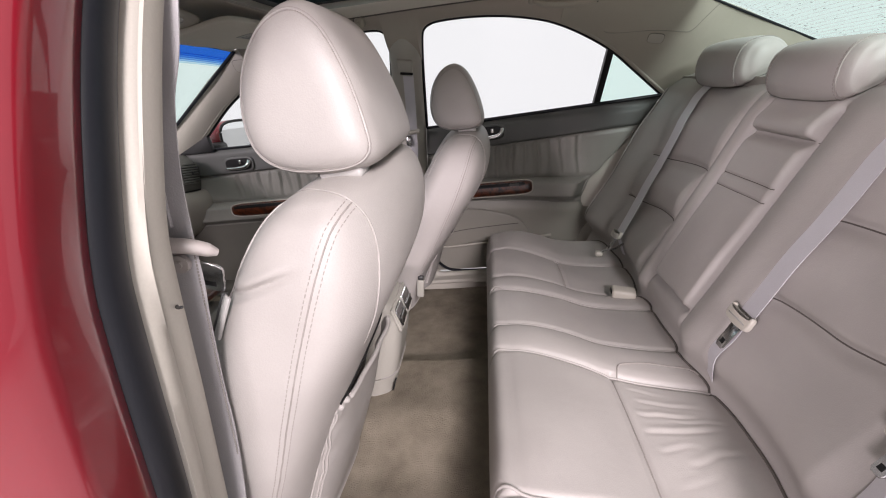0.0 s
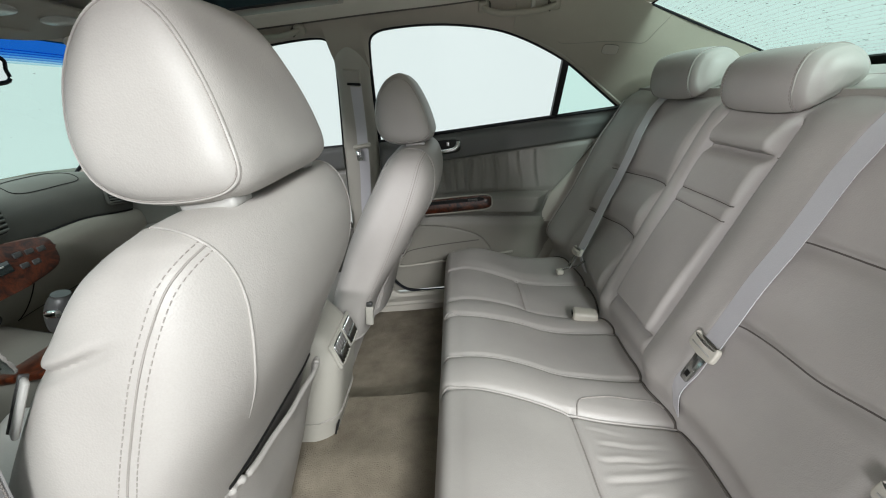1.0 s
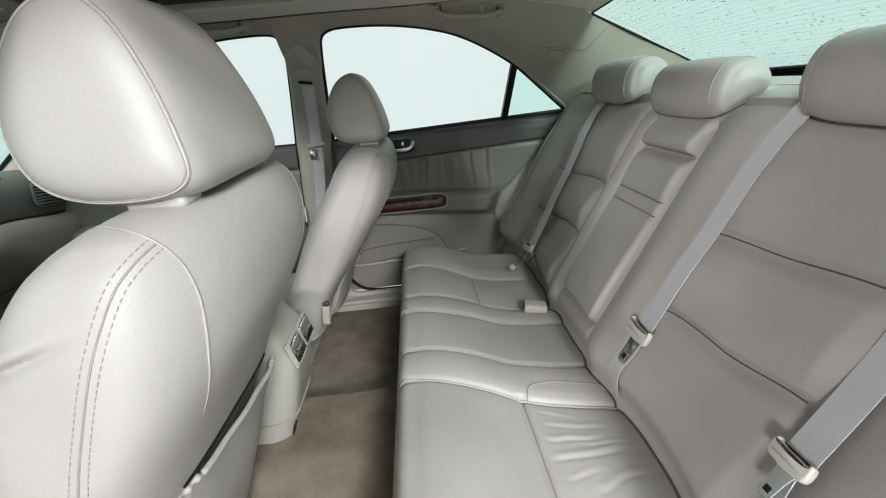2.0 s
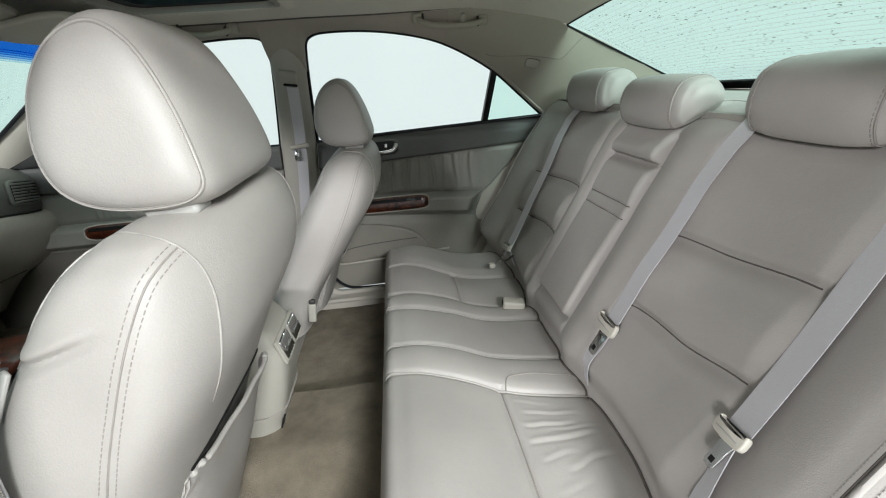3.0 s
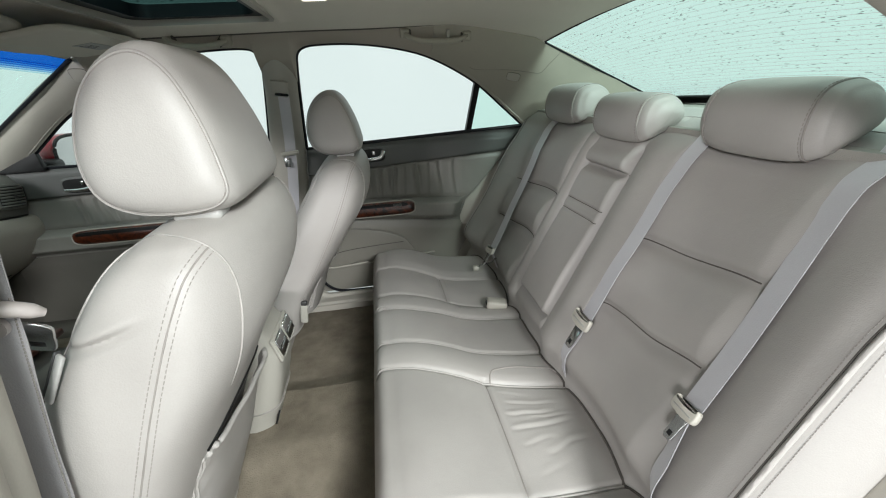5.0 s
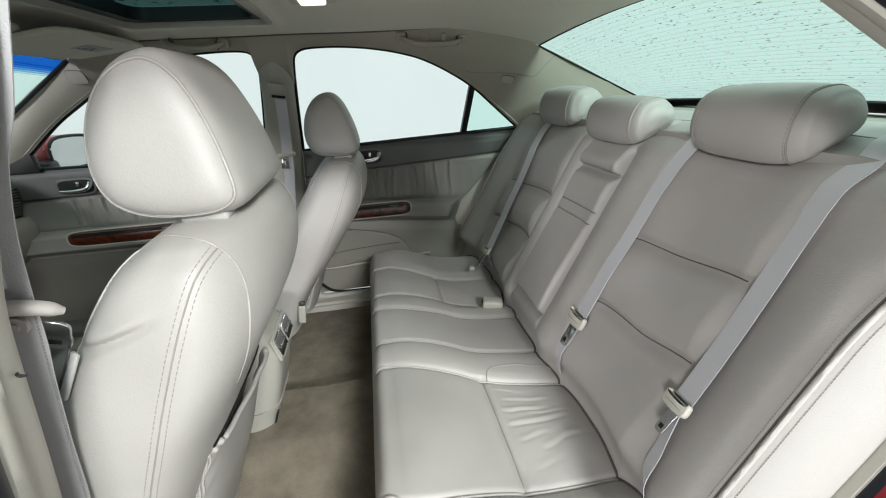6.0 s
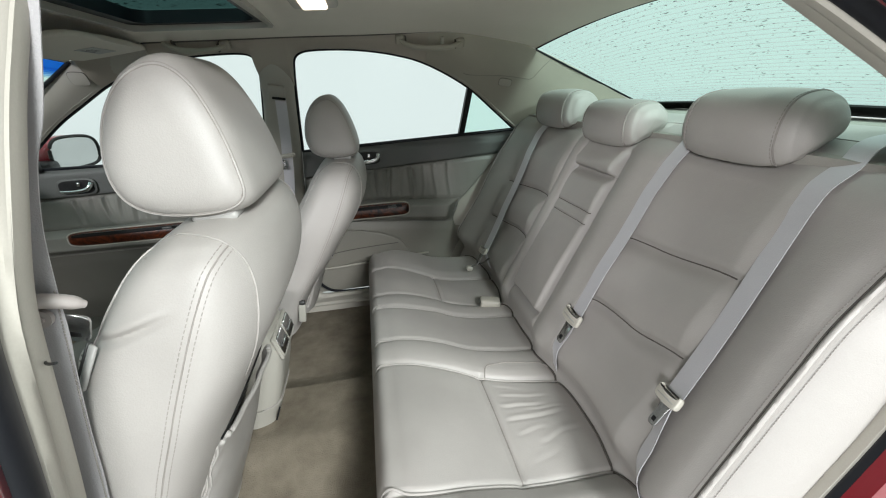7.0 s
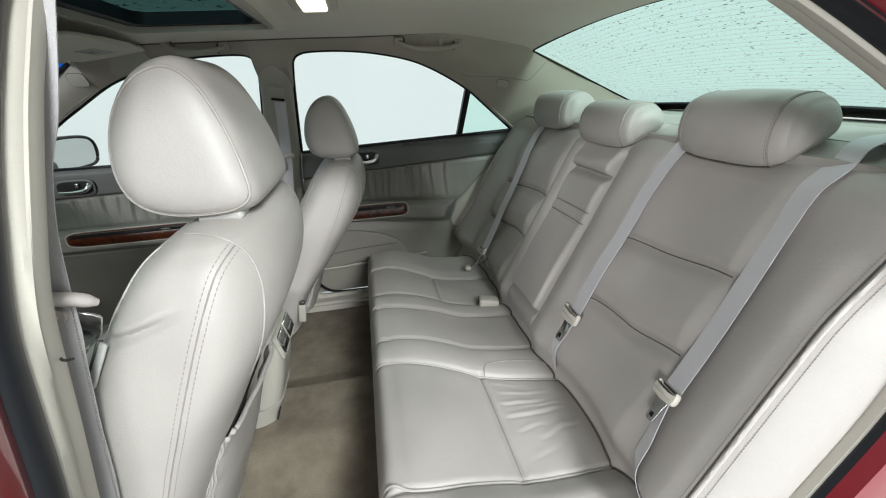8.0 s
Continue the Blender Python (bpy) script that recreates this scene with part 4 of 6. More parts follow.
part("pane", sheet(rw_point, span(0, 1.03, 16), span(-1, 1, 30), (0.003, 0, 0.004)), GLASS_GREEN, rw)
for v in (-1, 1):
    part("rubber_edge", tube([rw_point(u, v) + Vector((0, -0.004 * v, -0.002)) for u in span(0, 1.03, 20)], 0.0036, 8), RUBBER, rw)
part("rubber_edge", tube([rw_point(0, v) + Vector((0, 0, -0.001)) for v in span(-1, 1, 30)], 0.0022, 8), RUBBER, rw)
part("base_strip", sheet(lambda u, v: rw_point(u, v) + Vector((-0.004, 0, -0.004)), span(0.925, 1.03, 4), span(-1, 1, 30), (-0.004, 0, -0.004)), BLACK, rw, "black ceramic band at the foot of the glass")

# roof skin outside, closing the car above
def skin(x, y):
    return Vector((x, y, 1.396 - 0.030 * (abs(y) / 0.5) ** 3 - 0.045 * smooth(0.6, 1.0, x) - 0.05 * smooth(-0.25, -0.62, x)))


for nm, x0, x1, y0, y1 in (("roof_skin", SUN_X[1] + 0.02, 0.94, -0.55, 0.55), ("roof_skin", -0.47, SUN_X[0] - 0.02, -0.58, 0.58), ("roof_skin", SUN_X[0] - 0.02, SUN_X[1] + 0.02, SUN_Y + 0.02, 0.58), ("roof_skin", SUN_X[0] - 0.02, SUN_X[1] + 0.02, -0.58, -SUN_Y - 0.02)):
    tagged(part(nm, sheet(skin, span(x0, x1, 14), span(y0, y1, 14), (0, 0, 0.004)), PAINT), "dark red painted steel roof skin", "car roof", kind="structure")

# ---- right-hand doors ----


REAR_DOOR = dict(zu=lambda x: 0.853 + 0.049 * (x - 0.302), zi=lambda x: 0.732 - 0.064 * (x - 0.287), za=lambda x: 0.664 - 0.10 * (x - 0.212), end=lambda z: interp(z, [0.62, 0.69, 0.757, 0.875], [0.665, 0.693, 0.758, 0.87]),
                 folds=((0.296, 0.9), (0.338, 1.0), (0.372, 0.5), (0.398, 1.2), (0.445, 0.5), (0.494, 0.9), (0.540, 0.4), (0.585, 0.7), (0.645, 0.6)))
FRONT_DOOR = dict(zu=lambda x: 0.850 + 0.02 * (x + 0.5), zi=lambda x: 0.728, za=lambda x: 0.640, end=lambda z: 0.5,
                  folds=((-0.74, 0.8), (-0.69, 0.5), (-0.645, 1.0), (-0.60, 0.6), (-0.555, 1.0), (-0.52, 0.6), (-0.475, 0.9), (-0.43, 0.6), (-0.38, 0.9), (-0.32, 0.5)))


def door_face(x, z, d):
    """Cabin side of a door, as a distance from the centre line."""
    zu, zi, za = d["zu"](x), d["zi"](x), d["za"](x)
    y = side_y(z) - 0.004
    e = d["end"](z)
    y -= 0.048 * smooth(za - 0.012, za + 0.022, z) * (1 - smooth(zi - 0.018, zi + 0.002, z)) * (1 - smooth(e - 0.05, e + 0.004, x))
    y -= 0.014 * smooth(zu - 0.004, zu + 0.010, z) * (1 - smooth(0.93, 0.96, z))
    y -= 0.010 * (1 - smooth(za - 0.05, za - 0.01, z))
    if zi < z < zu:
        q = (z - zi) / (zu - zi)
        k = smooth(0, 0.12, q) * (1 - smooth(0.90, 1.0, q))
        y -= k * 0.005
        for n, (xi, amp) in enumerate(d["folds"]):
            c = xi + 0.012 * (q - 0.6) * math.sin(n * 2.3) + 0.003 * math.sin(q * 5 + n)
            w = 0.0075 * amp * (0.35 + 0.65 * smooth(-0.1, 0.75, q))
            y -= k * w * (bell(x, c, 0.008) - 0.9 * bell(x, c + 0.013, 0.007))
        y += 0.0012 * noise.noise(Vector((x * 30, z * 12, 2)))
    # the panel steps back behind a slanting edge at its rear end
    y += 0.016 * smooth(e, e + 0.014, x) * (1 - smooth(zu - 0.005, zu + 0.005, z))
    return Vector((x, y, z))


def door(name, x0, x1, label, d):
    t = thing(name, (0.4 if callable(x0) else -0.5, 0.72, 0.36), label, "car door", kind="structure")
    first = d is REAR_DOOR

    def panel(nm, lo, hi, mat, lab, nz, nx):
        def at(q, u):
            zz = lo(0.45) + (hi(0.45) - lo(0.45)) * q
            a, b = x0(zz) if callable(x0) else x0, x1(zz) if callable(x1) else x1
            x = a + (b - a) * u
            return door_face(x, lo(x) + (hi(x) - lo(x)) * q, d)
        return part(nm, sheet(at, span(0, 1, nz), span(0, 1, nx), (0, 0.04, 0)), mat, t, lab)
    panel("upper_panel", lambda x: d["zu"](x) + 0.001, belt_z, UPPER, "dark grey grained vinyl upper door panel", 14, 90)
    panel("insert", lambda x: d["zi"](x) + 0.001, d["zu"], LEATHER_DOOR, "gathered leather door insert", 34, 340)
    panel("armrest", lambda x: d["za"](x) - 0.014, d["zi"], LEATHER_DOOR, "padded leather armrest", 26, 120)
    # the front door's lower panel is darkened for the shade it stands in
    panel("lower_panel", lambda x: 0.345, lambda x: d["za"](x) - 0.015, DOOR_LOW if first else VINYL_SHADED, "moulded plastic lower door panel", 22, 90)
    if first:
        # pale edge of the slanting step
        part("panel_edge", tube(spline([tuple(door_face(d["end"](z) - 0.001, z, d) + Vector((0, -0.001, 0))) for z in span(0.645, 0.868, 12)], 4), 0.0024, 6), LEATHER_DOOR, t)
    return t


rear_edge = lambda z: interp(z, [0.36, 0.48, 0.64, 0.87, 0.98], [0.60, 0.665, 0.775, 0.885, 0.955])
rd = door("door_1", lambda z: BX(min(z, 0.95)) + 0.002, rear_edge, "closed rear door with dark upper panel, gathered leather and wood trim", REAR_DOOR)
fd = door("door_2", -1.02, lambda z: interp(z, [0.36, 0.95], [-0.09, -0.045]), "closed front door with dark upper panel, gathered leather and wood trim", FRONT_DOOR)


def door_fittings(d, hx, hz, wx0, wx1, wz):
    y = side_y(hz) - 0.020
    m = axes((hx, y, hz), (-1, 0, 0), (0, 0, 1), (0, -1, 0))
    rr = []
    for k in range(28):
        a = 2 * math.pi * k / 28
        rr.append((0.064 * math.copysign(abs(math.cos(a)) ** 0.5, math.cos(a)), 0.031 * math.copysign(abs(math.sin(a)) ** 0.6, math.sin(a))))
    h = part("handle_bezel", prism(rr, 0.007, m @ pose(0, 0, -0.001), 0.002, 2), UPPER, d, "dark grey handle surround")
    part("handle_recess", prism([(0.88 * a, 0.80 * b) for a, b in rr], 0.003, m @ pose(0, 0, 0.0045), 0.0005, 1), BLACK, h)
    part("handle_lever", tube([m @ Vector(p) for p in spline([(-0.050, 0.012, 0.006), (-0.046, 0.002, 0.012), (-0.032, -0.009, 0.016), (0.005, -0.013, 0.017), (0.050, -0.012, 0.012)], 6)], lambda q: 0.0098 - 0.004 * q, 10), CHROME, h, "chrome inside door lever")
    part("lock_knob", box(0.012, 0.016, 0.012, m @ pose(-0.012, 0.010, 0.009), 0.003, 2), CHROME, h, "chrome lock knob")
    # wood trim on the armrest, with a window switch
    ya = side_y(wz) - 0.004 - 0.045
    L, H = (wx1 - wx0), 0.027
    out = []
    for k in range(32):
        a = 2 * math.pi * k / 32
        out.append((L / 2 * math.copysign(abs(math.cos(a)) ** 0.25, math.cos(a)), H * math.copysign(abs(math.sin(a)) ** 0.55, math.sin(a))))
    mw = axes(((wx0 + wx1) / 2, ya, wz), (-1, 0, 0), (0, 0.10, 1), (0, -1, 0.1))
    dome_rings = [[mw @ Vector((a * (1 - (1 - g) * 0.16), b * g, h)) for a, b in out] for g, h in ((1.0, -0.004), (1.0, 0.003), (0.95, 0.0075), (0.82, 0.0115), (0.62, 0.0145), (0.36, 0.0163), (0.08, 0.017))]
    wd = part("wood_trim", loft(dome_rings), WOOD, d, "glossy dark burl wood armrest trim")
    part("pull_recess", prism([(0.86 * a + 0.03 * L, 0.30 * b + 0.0125) for a, b in out], 0.006, mw @ pose(0, 0, 0.0105), 0.001, 1), BLACK, wd)
    part("window_switch", box(0.035, 0.010, 0.008, mw @ pose(-0.25 * L, 0.0125, 0.0165), 0.003, 2), SWITCH, wd)
    part("trim_rim", tube([mw @ Vector((a * 1.01, b * 1.06, 0.004)) for a, b in out], 0.0028, 6, closed=True), PLASTIC, wd)


door_fittings(rd, 0.326, 0.906, 0.20, 0.478, 0.697)
door_fittings(fd, -0.70, 0.885, -0.775, -0.32, 0.700)

# moulded pocket on the lower rear door
pk = [(0.10, 0.605), (0.18, 0.620), (0.31, 0.603), (0.40, 0.572), (0.445, 0.535), (0.465, 0.485), (0.40, 0.478), (0.25, 0.472), (0.10, 0.465)]
mp = axes((0, side_y(0.5) - 0.016, 0), (1, 0, 0), (0, 0, 1), (0, -1, 0))
part("door_pocket", prism([(p.x, p.y) for p in spline([(a, b, 0) for a, b in pk], 6, True)], 0.012, mp, 0.008, 3), DOOR_LOW, rd, "moulded door pocket panel")
yl = side_y(0.5) - 0.030
part("pocket_mouth", tube([Vector((p.x, yl, p.z)) for p in spline([(0.115, 0, 0.500), (0.14, 0, 0.520), (0.20, 0, 0.530), (0.30, 0, 0.537), (0.42, 0, 0.542)], 8)], 0.0016, 6), SEAM_SHADE, rd)
part("pocket_lip", tube([Vector((p.x, yl + 0.004, p.z)) for p in spline([(0.12, 0, 0.505), (0.095, 0, 0.470), (0.115, 0, 0.457), (0.25, 0, 0.463), (0.40, 0, 0.470), (0.55, 0, 0.480)], 8)], 0.0045, 8), PLASTIC, rd)
SEAL = spline([(0.050, 0.690, 0.470), (0.064, 0.690, 0.420), (0.098, 0.690, 0.376), (0.145, 0.690, 0.356), (0.25, 0.690, 0.350), (0.62, 0.690, 0.350)], 8)
part("door_seal", tube([p + Vector((0, -0.010, 0)) for p in SEAL], 0.006, 8), RUBBER, rd, "black rubber door seal")


def sill_z(t):
    """Stepped section of the sill plate, from the carpet to the seal."""
    return 0.340 + 0.008 * smooth(0.10, 0.18, t) - 0.006 * smooth(0.42, 0.48, t) + 0.012 * smooth(0.66, 0.76, t) - 0.005 * smooth(0.86, 0.92, t)


tagged(part("door_sill", sheet(lambda x, t: Vector((x, 0.588 + 0.10 * t, sill_z(t) + 0.10 * smooth(0.09, -0.02, x) * smooth(0.35, 1.0, t))), span(-0.12, 0.62, 40), span(0, 1, 40), (0, 0, -0.05)), PLASTIC), "beige ridged scuff plate along the door sill", "sill", kind="structure")

# ---- left-hand door opening: trim, rubber seal and red body ----
LOOP = spline([(0.012, 0, 0.46), (0.048, 0, 0.62), (0.075, 0, 0.77), (0.0975, 0, 0.90), (0.1135, 0, 1.00), (0.130, 0, 1.09), (0.1385, 0, 1.18), (0.143, 0, 1.235), (0.158, 0, 1.280), (0.20, 0, 1.306), (0.28, 0, 1.316), (0.38, 0, 1.314), (0.48, 0, 1.303), (0.56, 0, 1.283), (0.62, 0, 1.256), (0.69, 0, 1.212), (0.757, 0, 1.163), (0.84, 0, 1.10), (0.90, 0, 1.02), (0.90, 0, 0.92), (0.867, 0, 0.805), (0.811, 0, 0.695), (0.745, 0, 0.58), (0.665, 0, 0.47), (0.55, 0, 0.41), (0.40, 0, 0.385), (0.17, 0, 0.385), (0.05, 0, 0.40)], 8, True)


def near_y(z):
    return 0.707 - 1.1 * max(z - 1.02, 0) ** 1.7


def loop_normal(i):
    a, b = LOOP[i - 1], LOOP[(i + 1) % len(LOOP)]
    d = (b - a).normalized()
    return Vector((-d.z, 0, d.x))


def swept(section):
    """A section of (outwards from the opening, towards the outside) carried round the opening."""
    rings = []
    for i, p in enumerate(LOOP):
        n = loop_normal(i)
        # the flange stands off further at the front pillar than at the wheel arch
        w = smooth(-0.3, 0.4, n.x) * (1 - smooth(0.15, 0.55, n.z))
        ring = []
        for a, b in section:
            k = 1 if a > 0 else -n.x * (1 - w)
            # the front pillar's flange is tucked back behind its trim
            f = smooth(-0.03, -0.002, b) * smooth(0.5, 0.9, -n.x) * smooth(0.9, 1.15, p.z) * 0.75
            ring.append(Vector((p.x + n.x * a * k - 0.036 * f, -near_y(p.z) - (b * (1 - 0.7 * w) if b > 0 else b) + 0.038 * f, p.z + n.z * a * k)))
        rings.append(ring)
    rings.append(rings[0])
    bm = loft(rings, False, False)
    bmesh.ops.remove_doubles(bm, verts=bm.verts, dist=1e-6)
    return bm


opening = thing("door_opening", (0.4, -0.75, 0.38), "open rear door frame of the car with rubber seal and red paint", "door frame", kind="structure")
part("inner_trim", swept([(0.12, -0.062), (0.06, -0.060), (0.028, -0.0585), (0.020, -0.056), (0.016, -0.051), (0.0125, -0.043), (0.0115, -0.034), (0.010, -0.027), (0.0105, -0.0245), (0.0055, -0.021), (0.001, -0.011), (0.0, -0.003), (0.006, 0.004), (0.03, 0.006)]), PLASTIC, opening, "beige moulded trim round the opening")
part("trim_joint", tube([(0.1215, -0.686, 0.998), (0.1115, -0.678, 0.993), (0.1025, -0.67, 0.989), (0.0955, -0.662, 0.987), (0.0895, -0.656, 0.984)], 0.0011, 6), BLACK, opening)
part("rubber_seal", swept([(0.016, -0.004), (0.004, -0.003), (-0.003, 0.004), (-0.006, 0.011), (-0.0075, 0.019), (-0.007, 0.027), (-0.003, 0.031), (0.01, 0.033)]), RUBBER, opening, "black rubber door seal")
part("red_jamb", swept([(0.004, 0.025), (-0.005, 0.030), (-0.009, 0.040), (-0.012, 0.054), (-0.0135, 0.062), (-0.0145, 0.067), (-0.0135, 0.072), (-0.008, 0.078), (0.0, 0.088), (0.02, 0.10), (0.10, 0.11), (0.22, 0.10)]), PAINT, opening, "glossy red painted door jamb")

# ---- dashboard ----
dash = thing("dashboard", (-0.95, 0.2, 0.6), "grey-green grained dashboard with vents and wood centre panel", "dashboard")


def dash_top(u, y):
    """u from the windscreen base to the rounded edge facing the cabin, then down its face."""
    xe = -0.90 + 0.07 * bell(y, 0.0, 0.28)
    prof = spline([(-1.22, 0, 0.965), (-1.05, 0, 0.985), (xe - 0.06, 0, 0.985), (xe - 0.01, 0, 0.955), (xe + 0.005, 0, 0.90), (xe - 0.01, 0, 0.83)], 6)
    p = prof[min(int(u), len(prof) - 1)]
    drop = 0.03 * smooth(0.45, 0.72, y) + 0.02 * smooth(-0.2, -0.6, y)
    return Vector((p.x, y, p.z - drop))


part("top_pad", sheet(dash_top, list(range(31)), span(-0.70, 0.715, 60), (-0.02, 0, -0.03)), DASH, dash, "dark grey-green grained top pad")


def dash_low(u, y):
    xe = -0.90 + 0.07 * bell(y, 0.0, 0.28)
    prof = spline([(xe - 0.012, 0, 0.828), (xe + 0.012, 0, 0.815), (xe + 0.02, 0, 0.77), (xe - 0.01, 0, 0.70), (xe - 0.08, 0, 0.62), (xe - 0.18, 0, 0.55), (xe - 0.30, 0, 0.42)], 6)
    p = prof[min(int(u), len(prof) - 1)]
    drop = 0.03 * smooth(0.45, 0.72, y) + 0.02 * smooth(-0.2, -0.6, y)
    return Vector((p.x, y, p.z - drop * smooth(0.5, 0.8, p.z)))


part("lower_panel", sheet(dash_low, list(range(37)), span(-0.70, 0.715, 50), (-0.03, 0, 0)), DASH_BEIGE, dash, "beige lower dashboard with glovebox")


def pad(u, y):
    k = int(u)
    return dash_top(k, y).lerp(dash_top(k + 1, y), u - k)


part("pad_groove", tube([dash_top(30, y) + Vector((0.006, 0, -0.002)) for y in span(-0.68, 0.70, 50)], 0.0035, 6), BLACK, dash, "dark groove under the top pad")
part("airbag_seam", tube([pad(15.5 + 3.6 * math.copysign(abs(math.sin(a)) ** 0.6, math.sin(a)), 0.42 + 0.125 * math.copysign(abs(math.cos(a)) ** 0.6, math.cos(a))) + Vector((0.0006, 0, 0.0008)) for a in span(0, 2 * math.pi, 60)[:-1]], 0.0014, 6, closed=True), BLACK, dash)
part("glovebox_seam", tube([dash_low(u, 0.22) + Vector((0.001, 0, 0)) for u in range(8, 26)] + [dash_low(26, y) + Vector((0.001, 0, 0)) for y in span(0.22, 0.66, 12)], 0.0018, 6), BLACK, dash)


def vent(parent, at, right, up, w, h, n, label):
    z = Vector(right).cross(Vector(up))
    m = axes(at, right, up, z)
    out = []
    for k in range(24):
        a = 2 * math.pi * k / 24
        out.append((w / 2 * math.copysign(abs(math.cos(a)) ** 0.35, math.cos(a)), h / 2 * math.copysign(abs(math.sin(a)) ** 0.35, math.sin(a))))
    v = part("air_vent", prism(out, 0.012, m @ pose(0, 0, -0.004), 0.004, 2), DASH, parent, label)
    part("vent_recess", prism([(0.88 * a, 0.84 * b) for a, b in out], 0.002, m @ pose(0, 0, 0.0072), 0, 1), BLACK, v)
    for k in range(n):
        part("slat", box(w * 0.86, h * 0.07, 0.010, m @ pose(0, -h * 0.40 + h * 0.8 * (k + 0.5) / n, 0.008, 25), 0.0015, 1), DASH, v)
    part("vent_tab", box(w * 0.06, h * 0.16, 0.006, m @ pose(w * 0.05, 0, 0.016), 0.002, 2), SWITCH, v)
    return v


def facing(y, u):
    a, b = dash_top(u - 1, y), dash_top(u + 1, y)
    c, d = dash_top(u, y - 0.02), dash_top(u, y + 0.02)
    return dash_top(u, y), (d - c).normalized(), (a - b).normalized()


p, r, u = facing(0.645, 24)
vent(dash, p + Vector((0.004, 0, 0)), r, u, 0.110, 0.085, 7, "slatted side air vent")
p, r, u = facing(0.175, 24)
vent(dash, p + Vector((0.006, 0, 0.01)), r, u, 0.075, 0.095, 6, "slatted centre air vent")
p, r, u = facing(0.035, 24)
part("display", box(0.15, 0.09, 0.012, axes(p + Vector((0.006, 0, 0.008)), r, u, r.cross(u)), 0.004, 2), SCREEN, dash, "dark radio display glass")

# wood centre panel with climate controls
mc = axes((-0.795, 0.02, 0.80), (0, 1, 0), (-0.22, 0, 1), (1, 0, 0.22))
oc = [(p.x, p.y) for p in spline([(-0.20, 0.045, 0), (0.0, 0.058, 0), (0.19, 0.045, 0), (0.215, 0.0, 0), (0.18, -0.05, 0), (0.0, -0.065, 0), (-0.18, -0.05, 0), (-0.215, 0, 0)], 6, True)]
cp = part("wood_panel", prism(oc, 0.035, mc, 0.010, 3), WOOD, dash, "glossy dark burl wood control panel")
part("control_display", box(0.13, 0.030, 0.006, mc @ pose(0.02, 0.0, 0.036), 0.002, 2), SCREEN, cp)
for kx, ky in ((0.115, 0.018), (0.145, 0.016), (0.175, 0.012), (0.115, -0.012), (0.145, -0.014)):
    part("button", box(0.022, 0.014, 0.007, mc @ pose(kx, ky, 0.0335), 0.002, 2), SWITCH, cp)
for k in range(4):
    part("control_bar", box(0.020, 0.004, 0.002, mc @ pose(-0.02 + 0.026 * k, 0.004, 0.040), 0.0005, 1), CLEAR_LENS, cp)

# ---- centre console ----
con = thing("center_console", (-0.3, 0, 0.39), "beige centre console with wood shifter panel and rear air vents", "console")


def con_ring(x):
    zt = interp(x, [-0.85, -0.62, -0.45, -0.36, -0.1, 0.04], [0.66, 0.60, 0.60, 0.655, 0.675, 0.668])
    w = interp(x, [-0.85, -0.5, -0.2, 0.04], [0.13, 0.11, 0.094, 0.082])
    cy = interp(x, [-0.5, -0.1], [0.0, -0.018])
    pts = []
    for k in range(20):
        a = math.pi * k / 19
        pts.append(Vector((x, cy + w * math.copysign(abs(math.cos(a)) ** 0.45, math.cos(a)), 0.36 + (zt - 0.36) * abs(math.sin(a)) ** 0.30)))
    return pts


CY = -0.018
part("body", loft([con_ring(x) for x in span(-0.33, -0.004, 16)]), CONSOLE, con)
# same console body, its front half in the tone darkened for footwell shade
part("front_body", loft([con_ring(x) for x in span(-0.85, -0.32, 16)]), VINYL_SHADED, con, "dark lower console beside the shifter")


def con_end(z, v, proud=0.0):
    """Rounded rear end of the console, fullest below its vents."""
    w = ease(z, [0.33, 0.45, 0.58, 0.68], [0.080, 0.094, 0.094, 0.086])
    x = ease(z, [0.33, 0.40, 0.45, 0.575, 0.627, 0.672], [0.022, 0.036, 0.056, 0.083, 0.069, 0.040])
    return Vector((x + proud - 0.045 * abs(v) ** 7, CY + w * v, z))


part("rear_end", sheet(con_end, span(0.449, 0.672, 26), span(-1, 1, 40), (-0.05, 0, 0)), CONSOLE, con, "beige rounded rear end")
rear_m = axes((0.0775, CY, 0.601), (0, 1, 0), (-0.26, 0, 0.97), (0.97, 0, 0.26))
vb = part("vent_panel", box(0.148, 0.060, 0.008, rear_m, 0.003, 3), CONSOLE, con, "beige rear vent panel")
for j in (-1, 1):
    vent_m = rear_m @ pose(0.036 * j, 0.0, 0.0)
    part("vent_recess", box(0.062, 0.048, 0.004, vent_m @ pose(0, 0, 0.0030), 0.001, 1), BLACK, vb)
    part("vent_rim", tube([vent_m @ Vector((0.033 * math.copysign(abs(math.cos(a)) ** 0.3, math.cos(a)), 0.026 * math.copysign(abs(math.sin(a)) ** 0.3, math.sin(a)), 0.005)) for a in span(0, 2 * math.pi, 32)[:-1]], 0.0020, 6, closed=True), CONSOLE, vb)
    for k in range(5):
        part("louvre", box(0.0080, 0.043, 0.0022, vent_m @ pose(-0.024 + 0.012 * k, 0, 0.0068, 0, -30, 0), 0.001, 1), CHROME, vb, "bright louvre")
    part("vent_tab", box(0.050, 0.006, 0.004, vent_m @ pose(0.0, -0.003, 0.0105), 0.0015, 2), CHROME, vb, "bright cross bar")
ash = part("lower_cover", sheet(lambda z, v: con_end(z, v, 0.003), span(0.335, 0.445, 14), span(-1, 1, 40), (-0.05, 0, 0)), CONSOLE, con, "beige lower rear cover")
